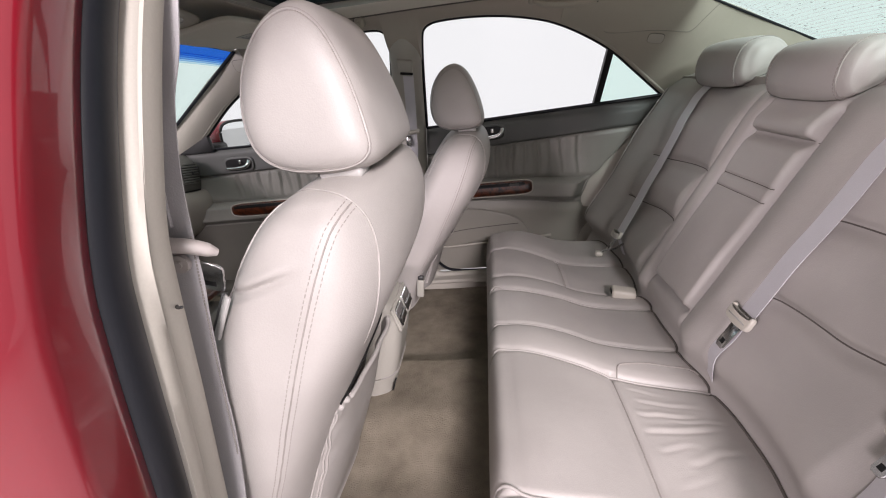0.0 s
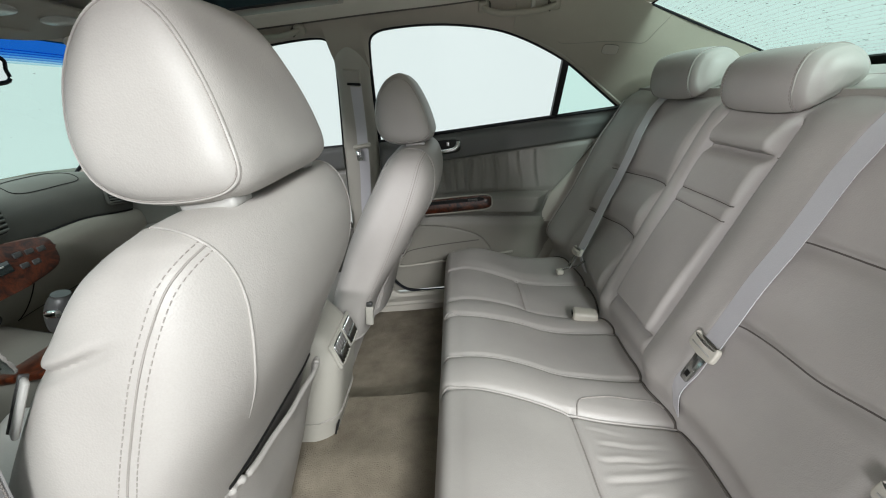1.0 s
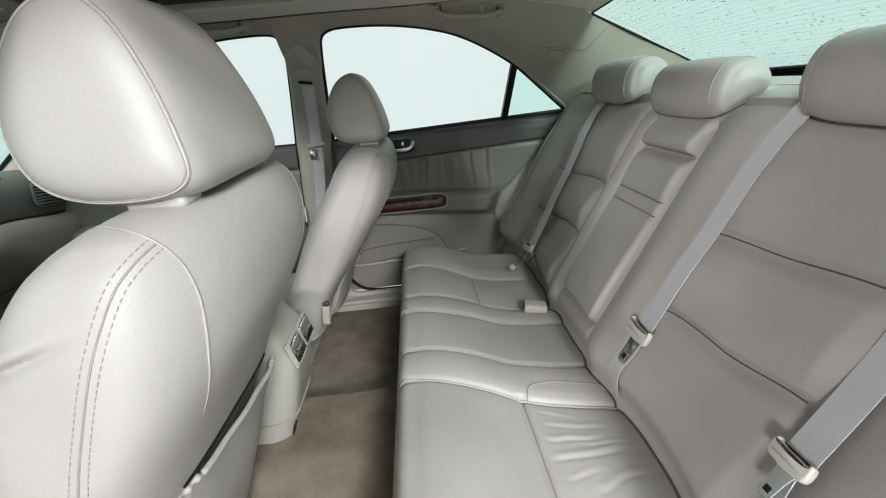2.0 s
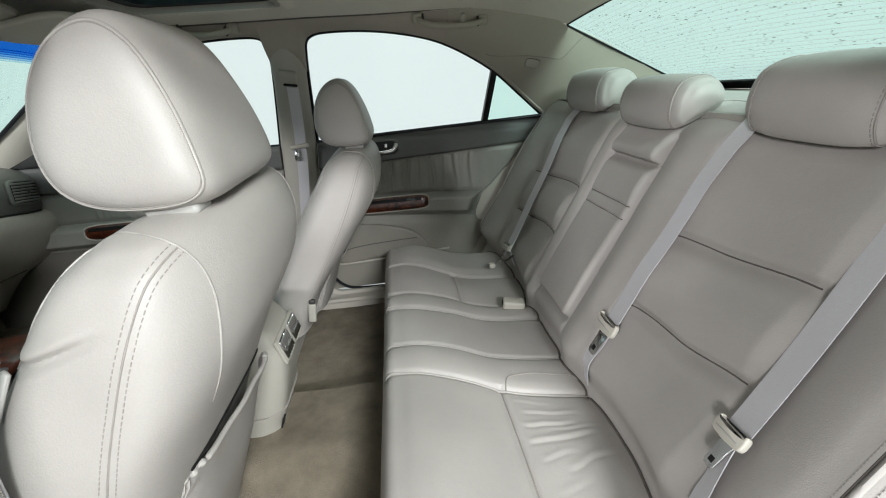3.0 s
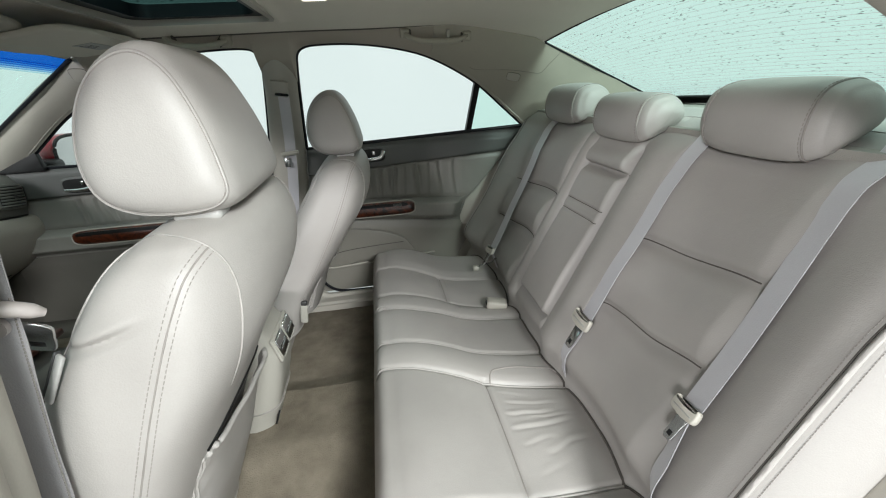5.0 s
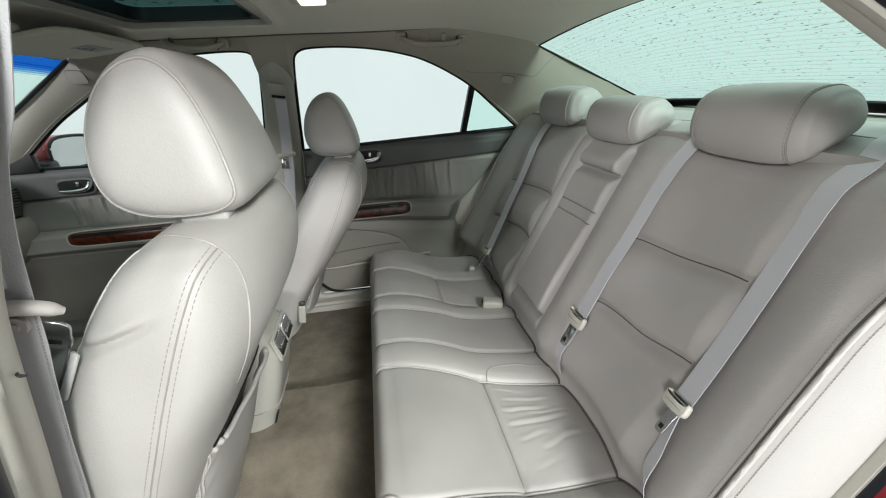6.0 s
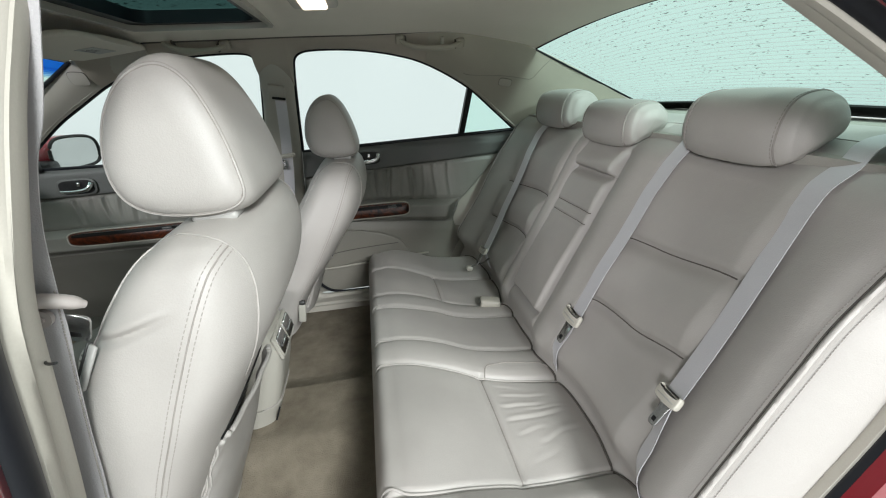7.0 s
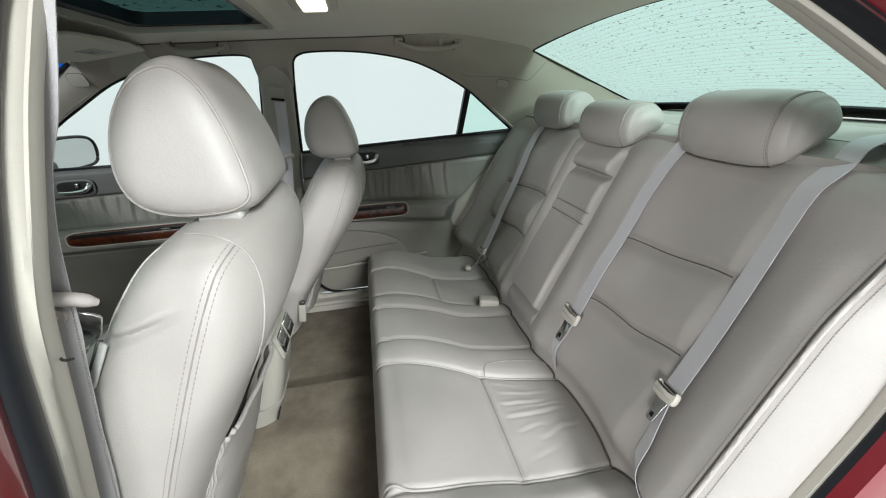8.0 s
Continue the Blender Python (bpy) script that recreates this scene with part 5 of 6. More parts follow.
for k in range(2):
    part("slot", box(0.004, 0.005, 0.030, pose(0.0445, CY - 0.079 + 0.012 * k, 0.416, 0, 20, 0), 0.001, 1), BLACK, ash)
part("joint", tube([con_end(0.447, v, 0.0005) for v in span(-0.97, 0.97, 24)], 0.0016, 6), THREAD_DARK, con)
part("shifter_panel", box(0.26, 0.20, 0.018, pose(-0.60, 0.0, 0.615, 0, -6, 0), 0.006, 2), WOOD, con, "glossy burl wood shifter panel")
part("shifter_stalk", tube([(-0.58, -0.01, 0.62), (-0.56, -0.01, 0.70)], 0.008, 10), CHROME, con)
part("shifter_knob", tube(spline([(-0.57, -0.01, 0.685), (-0.556, -0.01, 0.72), (-0.54, -0.01, 0.755), (-0.535, -0.01, 0.77)], 5), lambda q: 0.018 + 0.012 * math.sin(math.pi * min(q + 0.15, 1)), 14), SWITCH, con, "grey leather shift knob")
part("shifter_button", box(0.03, 0.02, 0.018, pose(-0.545, -0.035, 0.735), 0.005, 2), CHROME, con)
part("power_socket", tube([(-0.80, 0.03, 0.70), (-0.775, 0.03, 0.695)], 0.014, 16), BLACK, con)

# ---- mirror, overhead console, visor ----
mir = thing("rearview_mirror", (-0.56, 0.02, 1.29), "black framed rear-view mirror hanging from the windscreen", "mirror")
mm = axes((-0.555, 0.005, 1.238), (-0.12, 1, 0), (0.10, 0, 1), (1, 0.12, -0.10))
mo = [(p.x, p.y) for p in spline([(-0.125, 0.0, 0), (-0.118, 0.028, 0), (0, 0.032, 0), (0.118, 0.026, 0), (0.127, 0.0, 0), (0.118, -0.027, 0), (0, -0.034, 0), (-0.118, -0.028, 0)], 6, True)]
part("housing", prism(mo, -0.03, mm, 0.008, 3), BLACK, mir, "black plastic mirror housing")
part("mirror_glass", prism([(a * 0.93, b * 0.84) for a, b in mo], 0.002, mm @ pose(0, 0, 0.0005), 0, 1), MIRROR, mir)
part("rim", tube([mm @ Vector((a * 0.97, b * 0.93, 0.001)) for a, b in mo], 0.005, 8, closed=True), BLACK, mir)
part("stem", tube([(-0.60, 0.0, 1.295), (-0.585, 0.0, 1.26), (-0.575, 0.0, 1.24)], 0.010, 10), BLACK, mir)
part("sensor_cover", box(0.05, 0.06, 0.03, pose(-0.60, -0.01, 1.29, 0, 20, 0), 0.01, 2), BLACK, mir)

oh = thing("overhead_console", (-0.44, 0.05, 1.32), "beige overhead console with two map lamps", "lamp console")
oo = [(p.x, p.y) for p in spline([(-0.16, -0.05, 0), (0.0, -0.075, 0), (0.16, -0.05, 0), (0.17, 0.02, 0), (0.12, 0.085, 0), (0, 0.10, 0), (-0.12, 0.085, 0), (-0.17, 0.02, 0)], 6, True)]
part("housing", prism(oo, 0.016, axes((-0.400, 0.015, 1.312), (0, 1, 0), (-1, 0, -0.16), (0.16, 0, -1)), 0.008, 3), PLASTIC, oh)
for sgn in (-1, 1):
    part("map_lamp", prism([(0.040 * math.cos(a), 0.024 * math.sin(a)) for a in span(0, 2 * math.pi, 20)[:-1]], 0.004, axes((-0.365, 0.015 + sgn * 0.065, 1.3025), (0, 1, 0), (-1, 0, -0.16), (0.16, 0, -1)), 0.0015, 2), CLEAR_LENS, oh, "clear ribbed map lamp lens")
part("lid", box(0.12, 0.05, 0.006, axes((-0.455, 0.015, 1.2865), (0, 1, 0), (-1, 0, -0.16), (0.16, 0, -1)), 0.002, 2), PLASTIC, oh)

vis = thing("sun_visor", (-0.375, 0.37, 1.30), "beige folded sun visor with a pale label", "sun visor")
vm = axes((-0.375, 0.37, 1.300), (0, 1, 0), (-1, 0, -0.13), (0.13, 0, -1))
vo = [(p.x, p.y) for p in spline([(-0.19, -0.10, 0), (0.0, -0.105, 0), (0.19, -0.09, 0), (0.205, 0.0, 0), (0.17, 0.075, 0), (0, 0.095, 0), (-0.19, 0.09, 0), (-0.205, 0, 0)], 6, True)]
part("panel", prism(vo, 0.014, vm, 0.006, 3), FABRIC, vis)
part("label", box(0.11, 0.045, 0.001, vm @ pose(0.03, -0.03, 0.0148), 0, 1), PLASTIC_GREY, vis, "pale warning label")
for k in range(3):
    part("label_bar", box(0.06 - 0.012 * k, 0.003, 0.0006, vm @ pose(0.02, -0.016 - 0.009 * k, 0.0156), 0, 1), SWITCH, vis)

# ---- grab handles, hooks, dome lamp ----


def grab_handle(x0, x1, z):
    t = thing("grab_handle", ((x0 + x1) / 2, 0.53, z), "beige fold-up grab handle on the roof rail", "grab handle", "grab handles")
    y = 0.522
    part("grip", tube(spline([(x0 + 0.006, y - 0.004, z + 0.004), (x0 + 0.018, y - 0.016, z - 0.008), (x0 + 0.05, y - 0.026, z - 0.020), ((x0 + x1) / 2, y - 0.030, z - 0.025), (x1 - 0.05, y - 0.026, z - 0.024), (x1 - 0.018, y - 0.016, z - 0.016), (x1 - 0.006, y - 0.004, z - 0.008)], 6), lambda q: 0.0085 + 0.0025 * math.sin(math.pi * q), 12, flat=0.75), PILLAR, t)
    for x, dz in ((x0 + 0.006, 0.004), (x1 - 0.006, -0.010)):
        part("hinge", box(0.030, 0.028, 0.030, pose(x, y + 0.002, z + dz + 0.002, 25), 0.007, 3), PILLAR, t)
        part("hinge_pin", box(0.004, 0.030, 0.024, pose(x + math.copysign(0.017, (x0 + x1) / 2 - x), y - 0.004, z + dz - 0.002, 25), 0.001, 1), SEAM_SHADE, t)
    return t


g = grab_handle(0.475, 0.685, 1.297)
part("coat_hook", box(0.012, 0.014, 0.034, pose(0.615, 0.500, 1.288, 20), 0.004, 2), PLASTIC, g)
grab_handle(-0.215, -0.045, 1.312)


def badge(low, up, bulge, x, z, w, h, label):
    """A small oblong cover lying on a ruled pillar trim at the given x, z."""
    a, b = resample(low, 24), resample(up, 24)

    def fn(i, t):
        p = a[i].lerp(b[i], t)
        return Vector((p.x, p.y - bulge * math.sin(math.pi * t), p.z - 0.3 * bulge * math.sin(math.pi * t)))
    i, t = min(((i, t) for i in range(1, 24) for t in span(0.05, 0.95, 60)), key=lambda q: (fn(*q).x - x) ** 2 + (fn(*q).z - z) ** 2)
    along, acr = fn(i + 1, t) - fn(i - 1, t), fn(i, t + 0.02) - fn(i, t - 0.02)
    n = along.cross(acr).normalized()
    n = n if n.y < 0 else -n
    right = (Vector((1, 0, -0.1)) - n * n.x).normalized()
    at = fn(i, t)
    o = thing("trim_badge", at, label, "trim cover", "trim covers")
    m = axes(at, right, n.cross(right), n)
    out = [(w / 2 * math.copysign(abs(math.cos(a)) ** 0.5, math.cos(a)), h / 2 * math.copysign(abs(math.sin(a)) ** 0.5, math.sin(a))) for a in span(0, 2 * math.pi, 28)[:-1]]
    part("cover", prism(out, 0.004, m @ pose(0, 0, -0.001), 0.0012, 2), PLASTIC, o)
    part("rim", tube([m @ Vector((a, b, 0.001)) for a, b in out], 0.0012, 6, closed=True), VINYL_SHADED, o)
    return o


badge(C_LOW, C_UP, 0.02, 0.868, 1.148, 0.046, 0.032, "small oblong plastic cover on the rear pillar")
badge(A_LOW, A_UP, 0.015, -0.50, 1.232, 0.050, 0.046, "small oblong plastic cover on the windscreen pillar")

a_, b_ = resample(C_LOW, 24), resample(C_UP, 24)


def on_pillar(x, z):
    """The point of the rear pillar trim nearest to x, z, a hair proud of it."""
    best = min((a_[i].lerp(b_[i], t) - Vector((0, 0.02 * math.sin(math.pi * t), 0.006 * math.sin(math.pi * t))) for i in range(24) for t in span(0.0, 1.0, 80)), key=lambda p: (p.x - x) ** 2 + (p.z - z) ** 2)
    return best + Vector((0, -0.0006, 0))


seam_xz = [(0.695, 1.2), (0.723, 1.193), (0.832, 1.182), (0.912, 1.167), (0.944, 1.169), (0.978, 1.187), (1.015, 1.222)]
tagged(part("trim_seam", tube(spline([tuple(on_pillar(x, z)) for x, z in seam_xz], 5), 0.0011, 6), DOOR_LOW), "thin joint line across the rear pillar trim", "trim", kind="structure")

dome = thing("dome_lamp", (0.255, 0.045, 1.345), "lit dome lamp with a warm white lens", "lamp")
part("housing", box(0.10, 0.15, 0.018, pose(0.262, 0.045, 1.338), 0.008, 3), PLASTIC, dome)
part("lens", box(0.055, 0.11, 0.012, pose(0.262, 0.045, 1.329), 0.005, 2), LAMP_LENS, dome, "glowing warm white lens")

# ---- outside mirror on the right-hand front door ----
om2 = thing("side_mirror", (-0.84, 0.92, 0.92), "red outside mirror with a black rim", "mirror")
sm = axes((-0.80, 0.93, 0.985), (0.30, 1, 0), (0.05, 0, 1), (1, -0.30, 0))
so = [(p.x, p.y) for p in spline([(-0.10, 0.03, 0), (-0.06, 0.062, 0), (0.05, 0.06, 0), (0.095, 0.035, 0), (0.10, -0.02, 0), (0.07, -0.055, 0), (-0.05, -0.06, 0), (-0.10, -0.035, 0)], 6, True)]
part("shell", prism(so, -0.09, sm, 0.03, 4), PAINT, om2, "glossy red mirror shell")
part("rim", tube([sm @ Vector((a * 0.97, b * 0.96, 0.001)) for a, b in so], 0.006, 8, closed=True), BLACK, om2, "black mirror rim")
part("mirror_glass", prism([(a * 0.93, b * 0.91) for a, b in so], 0.002, sm @ pose(0, 0, -0.001), 0, 1), MIRROR, om2)
part("foot", box(0.10, 0.10, 0.05, pose(-0.86, 0.80, 0.945, 0, 0, 15), 0.015, 3), BLACK, om2)
part("sail_panel", prism([(-0.99, 0.945), (-0.79, 0.945), (-0.80, 1.025), (-0.93, 0.96)], 0.02, axes((0, 0.715, 0), (1, 0, 0), (0, 0, 1), (0, -1, 0)), 0.003, 2), BLACK, om2, "black triangular mirror base cover")

# ---- seat belts ----


def ribbon(pts, width, across, thick=0.0012):
    """A webbing strap along points; across gives its width direction at each point."""
    P = spline(pts, 8)
    A = spline(across, 8) if len(across) > 1 else [Vector(across[0])] * len(P)
    rings = []
    for i, p in enumerate(P):
        d = (P[min(i + 1, len(P) - 1)] - P[max(i - 1, 0)]).normalized()
        a = A[min(i, len(A) - 1)]
        a = (a - d * a.dot(d)).normalized()
        n = d.cross(a)
        ring = []
        for k in range(7):
            t = -1 + 2 * k / 6
            ring.append(p + a * width / 2 * t + n * (thick * 0.5 + 0.0008 * (1 - t * t)))
        for k in range(7):
            t = 1 - 2 * k / 6
            ring.append(p + a * width / 2 * t - n * thick * 0.5)
        rings.append(ring)
    return loft(rings)


def back_lift(y, z, lift=0.015):
    return back_point(z, y) + Vector((-lift * 0.88, 0, lift * 0.46))


def tongue(parent, at, along, across, size=1.0):
    """Latch plate: a rounded plastic bar with a slot for the strap and a pierced steel tongue."""
    d, a = Vector(along).normalized(), Vector(across).normalized()
    a = (a - d * a.dot(d)).normalized()
    m = axes(at, a, d, a.cross(d)) @ Matrix.Diagonal((size, size, 1, 1))
    out = [(p.x, p.y) for p in spline([(-0.031, -0.012, 0), (-0.026, -0.016, 0), (-0.021, -0.012, 0), (0.0, -0.010, 0), (0.021, -0.012, 0), (0.026, -0.016, 0), (0.031, -0.012, 0), (0.031, 0.004, 0), (0.023, 0.010, 0), (0.0, 0.011, 0), (-0.023, 0.010, 0), (-0.031, 0.004, 0)], 4, True)]
    b = part("latch_bar", prism(out, 0.010, m @ pose(0, 0, -0.005), 0.0035, 3), BUCKLE, parent, "beige plastic latch bar")
    part("latch_groove", box(0.046, 0.0022, 0.0012, m @ pose(0, 0.001, 0.0051 if m.to_3x3().col[2].x < 0 else -0.0051), 0.0004, 1), PLASTIC_GREY, b)
    plate = [(-0.014, 0.0), (0.014, 0.0), (0.012, 0.014), (0.011, 0.040), (0.007, 0.045), (-0.007, 0.045), (-0.011, 0.040), (-0.012, 0.014)]
    part("latch_plate", prism(plate, 0.0028, m @ pose(-0.006, 0.010, -0.0014, 4), 0.0008, 1), STEEL, parent, "steel latch plate")
    part("latch_slot", box(0.011, 0.010, 0.0036, m @ pose(-0.006, 0.043, 0.0024, 4), 0.001, 1), BLACK, parent)
    return m


def rear_belt(top, foot, width, turn, label, low, size=1.0):
    """A shoulder strap pulled taut over the backrest, from the shelf to the latch and on to the crease."""
    t = thing("seat_belt", back_lift(*foot), label, "seat belt", "rear seat belts")
    a, b = back_lift(*top, 0.014), back_lift(*foot, 0.020)
    line = []
    for k in span(0, 1, 14):
        y, z = top[0] + (foot[0] - top[0]) * k, top[1] + (foot[1] - top[1]) * k
        p, q = a.lerp(b, k), back_lift(y, z, 0.009)
        # it bridges the hollows and lies on what stands proud
        line.append(Vector((min(p.x, q.x), y, z)))
    for _ in range(6):
        line = [line[0]] + [Vector((min(p.x, (l.x + r.x) / 2), p.y, p.z)) for l, p, r in zip(line, line[1:], line[2:])] + [line[-1]]
    line = [a + Vector((0.22, 0, -0.022)), a + Vector((0.17, 0, 0.006)), a + Vector((0.11, 0, 0.024)), a + Vector((0.060, 0, 0.026)), a + Vector((0.024, 0, 0.017))] + line
    part("webbing", ribbon(line, width, [(turn, 1, 0)]), WEBBING, t, "pale grey woven webbing")
    d = line[-1] - line[-3]
    tongue(t, b + Vector((-0.004, 0, 0)), d, (turn * 0.6, 1, 0), size)
    tail = [b + Vector((0.004, 0, 0))] + [back_lift(y, z, 0.006) for y, z in low]
    part("lap_webbing", ribbon(tail, 0.036, [(turn * 1.6, 1, 0)]), WEBBING, t)
    return t


rear_belt((-0.222, 1.012), (-0.226, 0.652), 0.043, 0.12, "pale shoulder belt with steel latch beside the middle place", [(-0.222, 0.62), (-0.216, 0.575), (-0.212, 0.52)], 1.12)
rear_belt((-0.506, 1.028), (-0.530, 0.690), 0.044, 0.42, "pale shoulder belt with latch hanging beside the open door", [(-0.536, 0.63), (-0.548, 0.58), (-0.555, 0.52)], 0.86)
rear_belt((0.440, 1.020), (0.370, 0.585), 0.047, 0.0, "pale shoulder belt on the bench beside the closed door", [(0.36, 0.56), (0.35, 0.53)])

bk = thing("belt_buckle", (0.665, 0.135, 0.52), "pale beige seat belt buckle lying on the bench cushion", "buckle")
bm_ = axes((0.662, 0.135, cushion_z(0.662, 0.135) + 0.012), (0.2, 1, 0), (-1, 0.2, 0.12), (0.1, 0, 1))
part("housing", box(0.040, 0.062, 0.026, bm_, 0.007, 3), BUCKLE, bk)
part("slot", box(0.026, 0.006, 0.009, bm_ @ pose(0, 0.030, 0.002), 0.001, 1), BLACK, bk)
bk2 = thing("belt_buckle", (0.69, 0.36, 0.53), "small steel belt end with a beige button", "buckle")
part("stem", tube(spline([(0.72, 0.34, 0.575), (0.70, 0.352, 0.555), (0.672, 0.365, 0.545), (0.655, 0.37, 0.532)], 6), 0.006, 8, flat=0.5), STEEL, bk2)
part("button", box(0.022, 0.022, 0.018, pose(0.655, 0.372, 0.532), 0.006, 2), BUCKLE, bk2)

# driver's belt, hanging at the left-hand centre pillar
db = thing("seat_belt", (0.06, -0.64, 0.9), "pale front seat belt hanging at the centre pillar", "seat belt")
part("webbing", ribbon([(0.120, -0.592, 1.24), (0.100, -0.602, 1.16), (0.087, -0.610, 1.121), (0.074, -0.611, 1.075), (0.066, -0.613, 1.02), (0.063, -0.615, 0.985), (0.056, -0.615, 0.95), (0.046, -0.616, 0.884), (0.033, -0.617, 0.79), (0.0, -0.63, 0.6), (-0.03, -0.64, 0.45)], 0.038, [(1, 0.05, 0)]), WEBBING_SHADED, db)
for dx in (-0.010, 0.004):
    part("webbing_fold", tube(spline([(0.100 + dx, -0.604, 1.16), (0.087 + dx, -0.612, 1.121), (0.074 + dx, -0.613, 1.075), (0.068 + dx, -0.615, 1.03)], 6), 0.0016, 6), WEBBING_SHADED, db)
part("latch_bar", tube(spline([(0.040, -0.622, 1.016), (0.058, -0.626, 1.019), (0.074, -0.625, 1.0185), (0.088, -0.618, 1.013), (0.098, -0.609, 1.004)], 8), lambda q: 0.0072 + 0.0010 * math.sin(math.pi * q) - 0.003 * smooth(0.85, 1.0, q), 12, flat=0.75), LATCH_SHADED, db, "beige plastic latch bar")
long_, short_ = Vector((-0.018, 0.019, -0.030)).normalized(), Vector((0.014, 0.008, -0.014))
short_ = (short_ - long_ * short_.dot(long_)).normalized()
pm = axes((0.0705, -0.593, 0.9755), short_, long_, short_.cross(long_))
outer = [(p.x, p.y) for p in spline([(-0.011, -0.022, 0), (0.011, -0.022, 0), (0.012, 0.0, 0), (0.0105, 0.020, 0), (0.0, 0.0235, 0), (-0.0105, 0.020, 0), (-0.012, 0.0, 0)], 5, True)]
plate = part("latch_plate", prism(outer, 0.0028, pm @ pose(0, 0, -0.0014), 0.0009, 2), STEEL, db, "steel latch plate")
part("latch_slot", box(0.011, 0.009, 0.0036, pm @ pose(0, 0.010, 0), 0.0008, 1), BLACK, plate, "slot through the plate")
part("belt_button", tube([(0.071, -0.616, 1.000), (0.0712, -0.6205, 1.000)], 0.0075, 18), LATCH_SHADED, db)
part("belt_button_pin", tube([(0.0712, -0.6205, 1.000), (0.0713, -0.6225, 1.000)], 0.003, 12), LATCH_SHADED, db)

for dx in (-0.0185, 0.0185):
    part("selvedge", stitches(spline([(0.066 + dx, -0.614, 1.02), (0.056 + dx, -0.616, 0.95), (0.046 + dx, -0.617, 0.884), (0.033 + dx, -0.618, 0.79)], 10), 0.0030, 0.0020, 0.0007), THREAD_DARK, db)

# passenger's belt on the right-hand centre pillar
pb = thing("seat_belt", (0.05, 0.62, 0.9), "pale front seat belt on the far centre pillar", "seat belt")
part("webbing", ribbon([(0.066, 0.600, 1.145), (0.060, 0.615, 1.08), (0.052, 0.633, 1.00), (0.046, 0.640, 0.95), (0.036, 0.650, 0.86), (0.015, 0.655, 0.72), (0.0, 0.66, 0.6)], 0.036, [(1, 0, 0)]), WEBBING, pb)
part("guide_cover", box(0.056, 0.014, 0.052, axes((0.058, 0.595, 1.163), (1, 0, -0.2), (0, 1, 0.4), (0.2, -0.4, 1)), 0.006, 3), PLASTIC, pb, "beige belt guide cover")
part("guide_slot", box(0.044, 0.006, 0.008, axes((0.063, 0.590, 1.144), (1, 0, -0.15), (0, 1, 0.4), (0.1, -0.4, 1)), 0.002, 1), BLACK, pb)
part("latch", box(0.062, 0.018, 0.014, pose(0.045, 0.630, 0.948, 0, -4, 0), 0.005, 2), BUCKLE, pb)
part("latch_plate", box(0.018, 0.004, 0.035, pose(0.030, 0.632, 0.917), 0.001, 1), STEEL, pb)

# ---- plain panels that close the cabin ----


def closing(name, size, at, mat, label, cat="wall"):
    tagged(part(name, box(*size, pose(*at), 0.004, 1), mat), label, cat, kind="structure")


closing("wall_front", (0.04, 1.46, 0.66), (-1.26, 0, 0.64), CARPET, "dark carpeted bulkhead ahead of the footwells")
closing("wall_left", (1.10, 0.04, 0.60), (-0.60, -0.755, 0.64), VINYL_SHADED, "closed front door seen only edge-on")
closing("wall_rear", (0.03, 1.40, 0.70), (1.10, 0, 0.66), CARPET, "bulkhead behind the rear bench")
closing("wall_right", (0.62, 0.03, 0.62), (0.86, 0.745, 0.64), PLASTIC, "body side behind the rear door")
# side panels of the footwells, in the colour darkened for the shade there
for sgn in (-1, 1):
    closing("trim", (0.30, 0.03, 0.68), (-1.14, sgn * 0.735, 0.63), VINYL_SHADED, "dark kick panel beside the footwell", "trim")
    closing("trim", (1.02, 0.13, 0.06), (-0.60, sgn * 0.675, 0.330), VINYL_SHADED, "dark sill trim beside the footwell", "trim")
window("window_3", FRONT_TOP, GLASS_CLEAR, -1)
low = [Vector((p.x + loop_normal(i).x * 0.03, -near_y(p.z) + 0.060, p.z + loop_normal(i).z * 0.02)) for i, p in enumerate(LOOP)]
near_c = [q for p, q in zip(LOOP, low) if p.z > 0.86 and p.x > 0.60]
near_r = [q for p, q in zip(LOOP, low) if p.z > 1.20 and p.x < 0.70]
strip("trim", resample(near_c, 24), mirrored(resample(C_UP, 24), -1), PLASTIC, "beige moulded rear pillar trim beside the open door", s=-1)
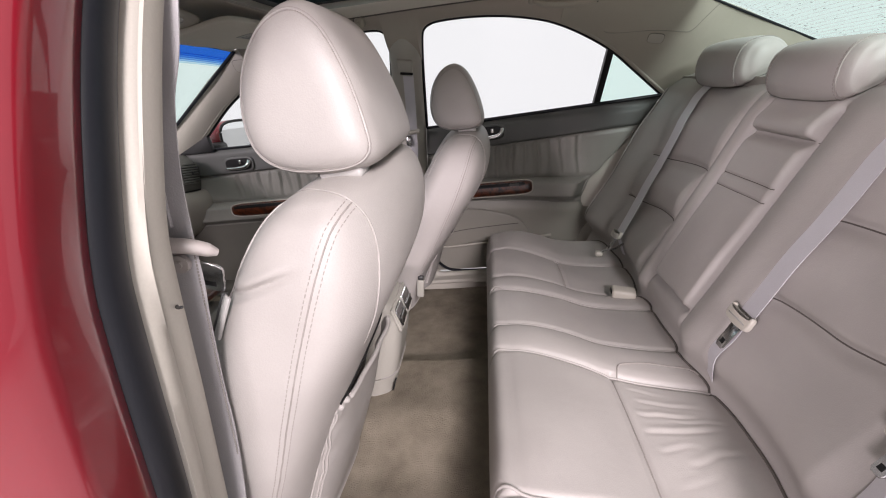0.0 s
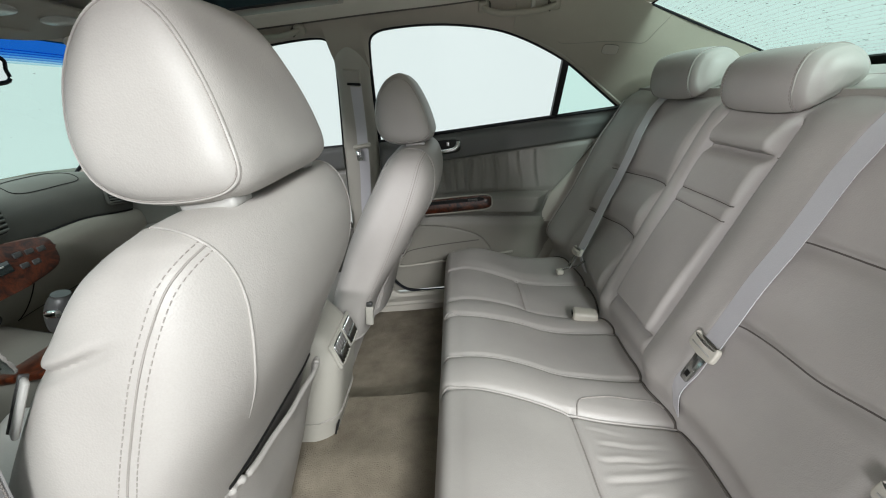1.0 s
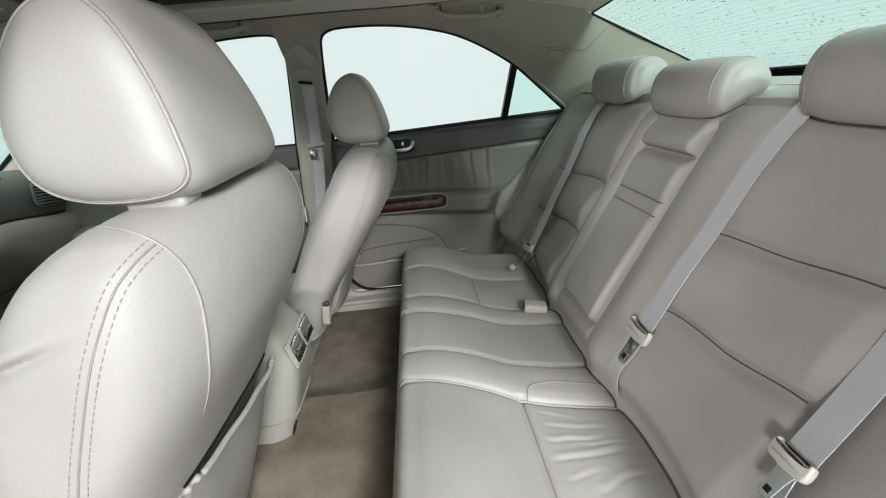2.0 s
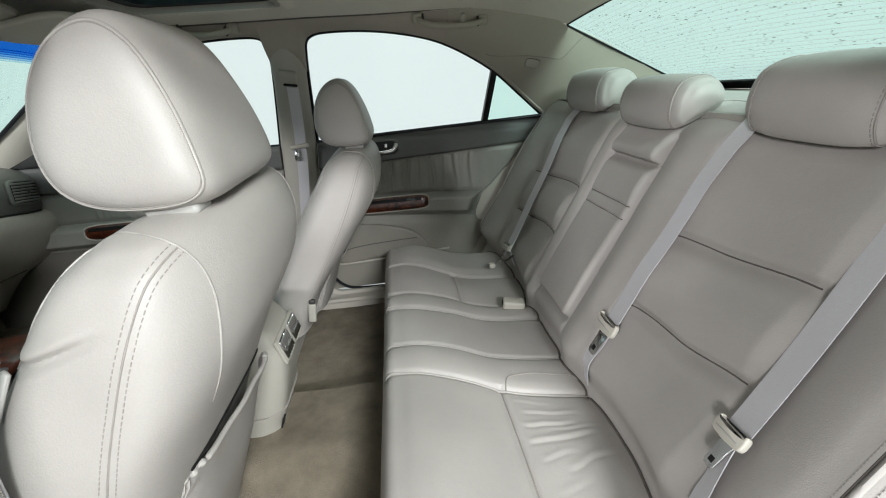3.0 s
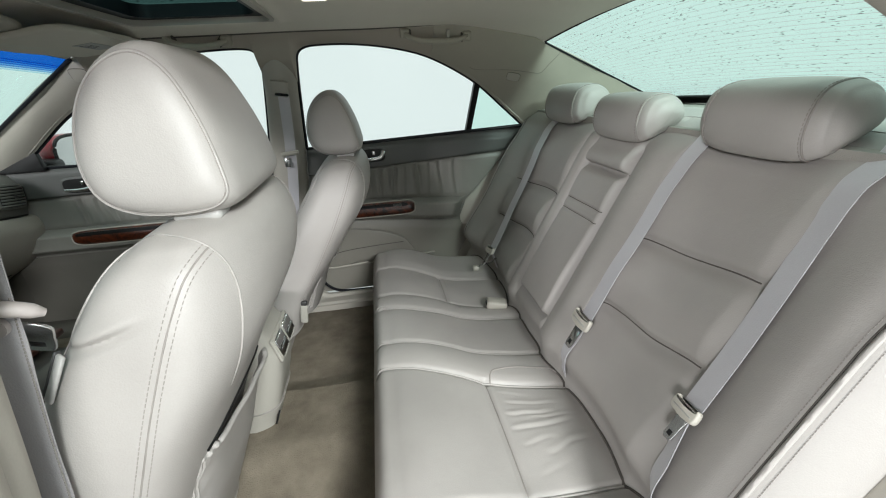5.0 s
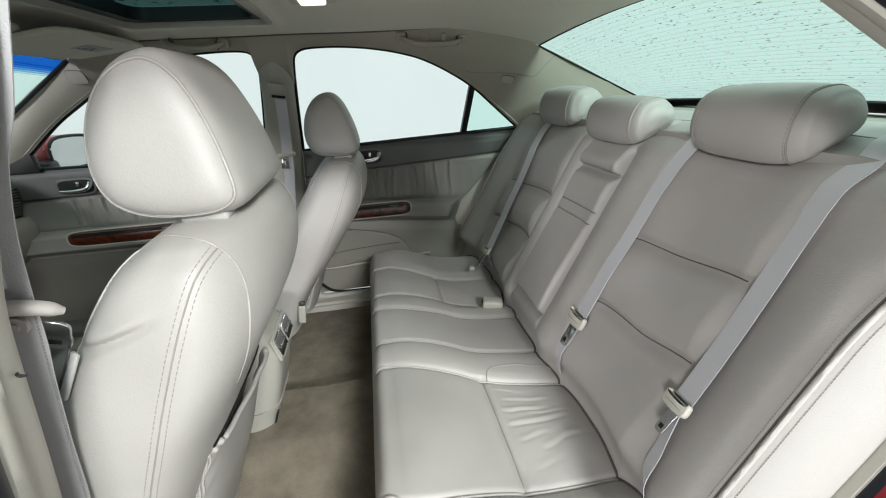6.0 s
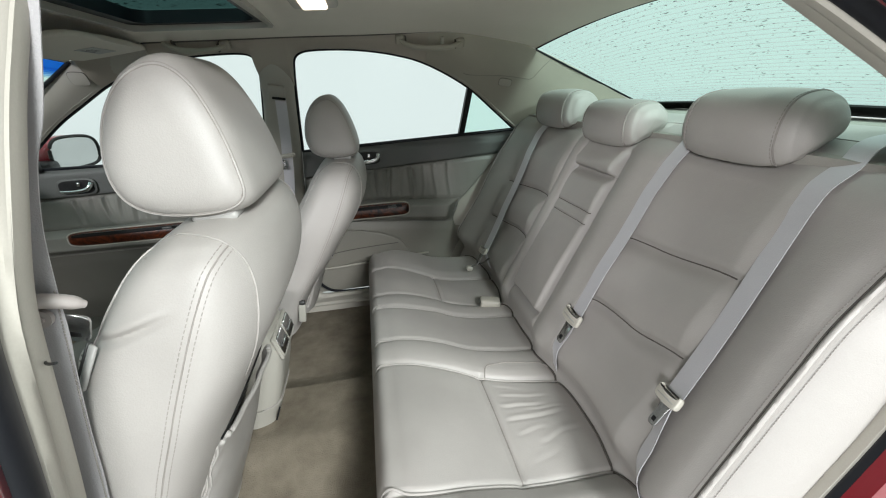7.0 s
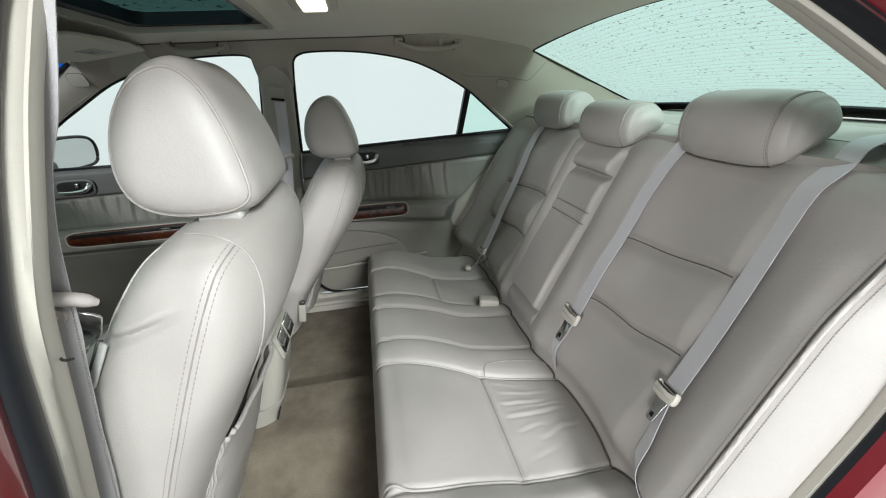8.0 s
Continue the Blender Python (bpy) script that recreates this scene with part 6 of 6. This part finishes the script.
strip("trim", near_r, [Vector((p.x, -0.505, roof_z(p.x, 0.505) + 0.006)) for p in near_r], RAIL, "beige roof rail trim above the open door", bulge=0.004, s=-1)
strip("trim", mirrored(resample(A_LOW, 24), -1), mirrored(resample(A_UP, 24), -1), PLASTIC, "beige windscreen pillar trim", bulge=0.015, s=-1)

# ---- heater lines and raindrops ----
for k in range(30):
    u = 0.04 + 0.92 * k / 29
    part("heater_line", tube([rw_point(u, v) + Vector((-0.002, 0, -0.002)) for v in span(-0.97, 0.97, 16)], 0.00022, 4), HEATER, rw)


def drops(fn, n, r0, r1, seed, flow):
    """Beads and short runs of water on a surface."""
    rnd = random.Random(seed)
    bm = bmesh.new()
    for _ in range(n):
        u, v = rnd.random(), rnd.uniform(-1, 1)
        p = fn(u, v)
        r = r0 + (r1 - r0) * rnd.random() ** 2.5
        k = 1.0 + rnd.random() * flow
        a = rnd.uniform(-0.6, 0.6)
        n_ = 7
        ring = [p + Vector((r * math.sin(2 * math.pi * i / n_ + a), r * k * math.cos(2 * math.pi * i / n_ + a), -0.12 * r * math.sin(2 * math.pi * i / n_ + a))) for i in range(n_)]
        vs = [bm.verts.new(q) for q in ring]
        t = bm.verts.new(p + Vector((0.0, 0, r * 0.5)))
        for i in range(n_):
            bm.faces.new((vs[i], vs[(i + 1) % n_], t))
        bm.faces.new(vs[::-1])
    return bm


tagged(part("raindrops", drops(lambda u, v: rw_point(u, v) + Vector((0.004, 0, 0.005)), 2600, 0.0005, 0.0028, 5, 1.9), DROP, rw, "small raindrops on the glass"), kind="stuff")
tagged(part("raindrops", drops(lambda u, v: Vector((-0.22 + 0.32 * u, 0.38 * v, 1.3812)), 420, 0.0012, 0.0055, 8, 0.6), DROP, sun, "raindrops on the roof glass"), kind="stuff")
tagged(part("raindrops", drops(lambda u, v: ws_point(0.15 + 0.8 * u, v) + Vector((-0.004, 0, 0.004)), 160, 0.0010, 0.003, 12, 0.8), DROP, ws, "small raindrops on the glass"), kind="stuff")
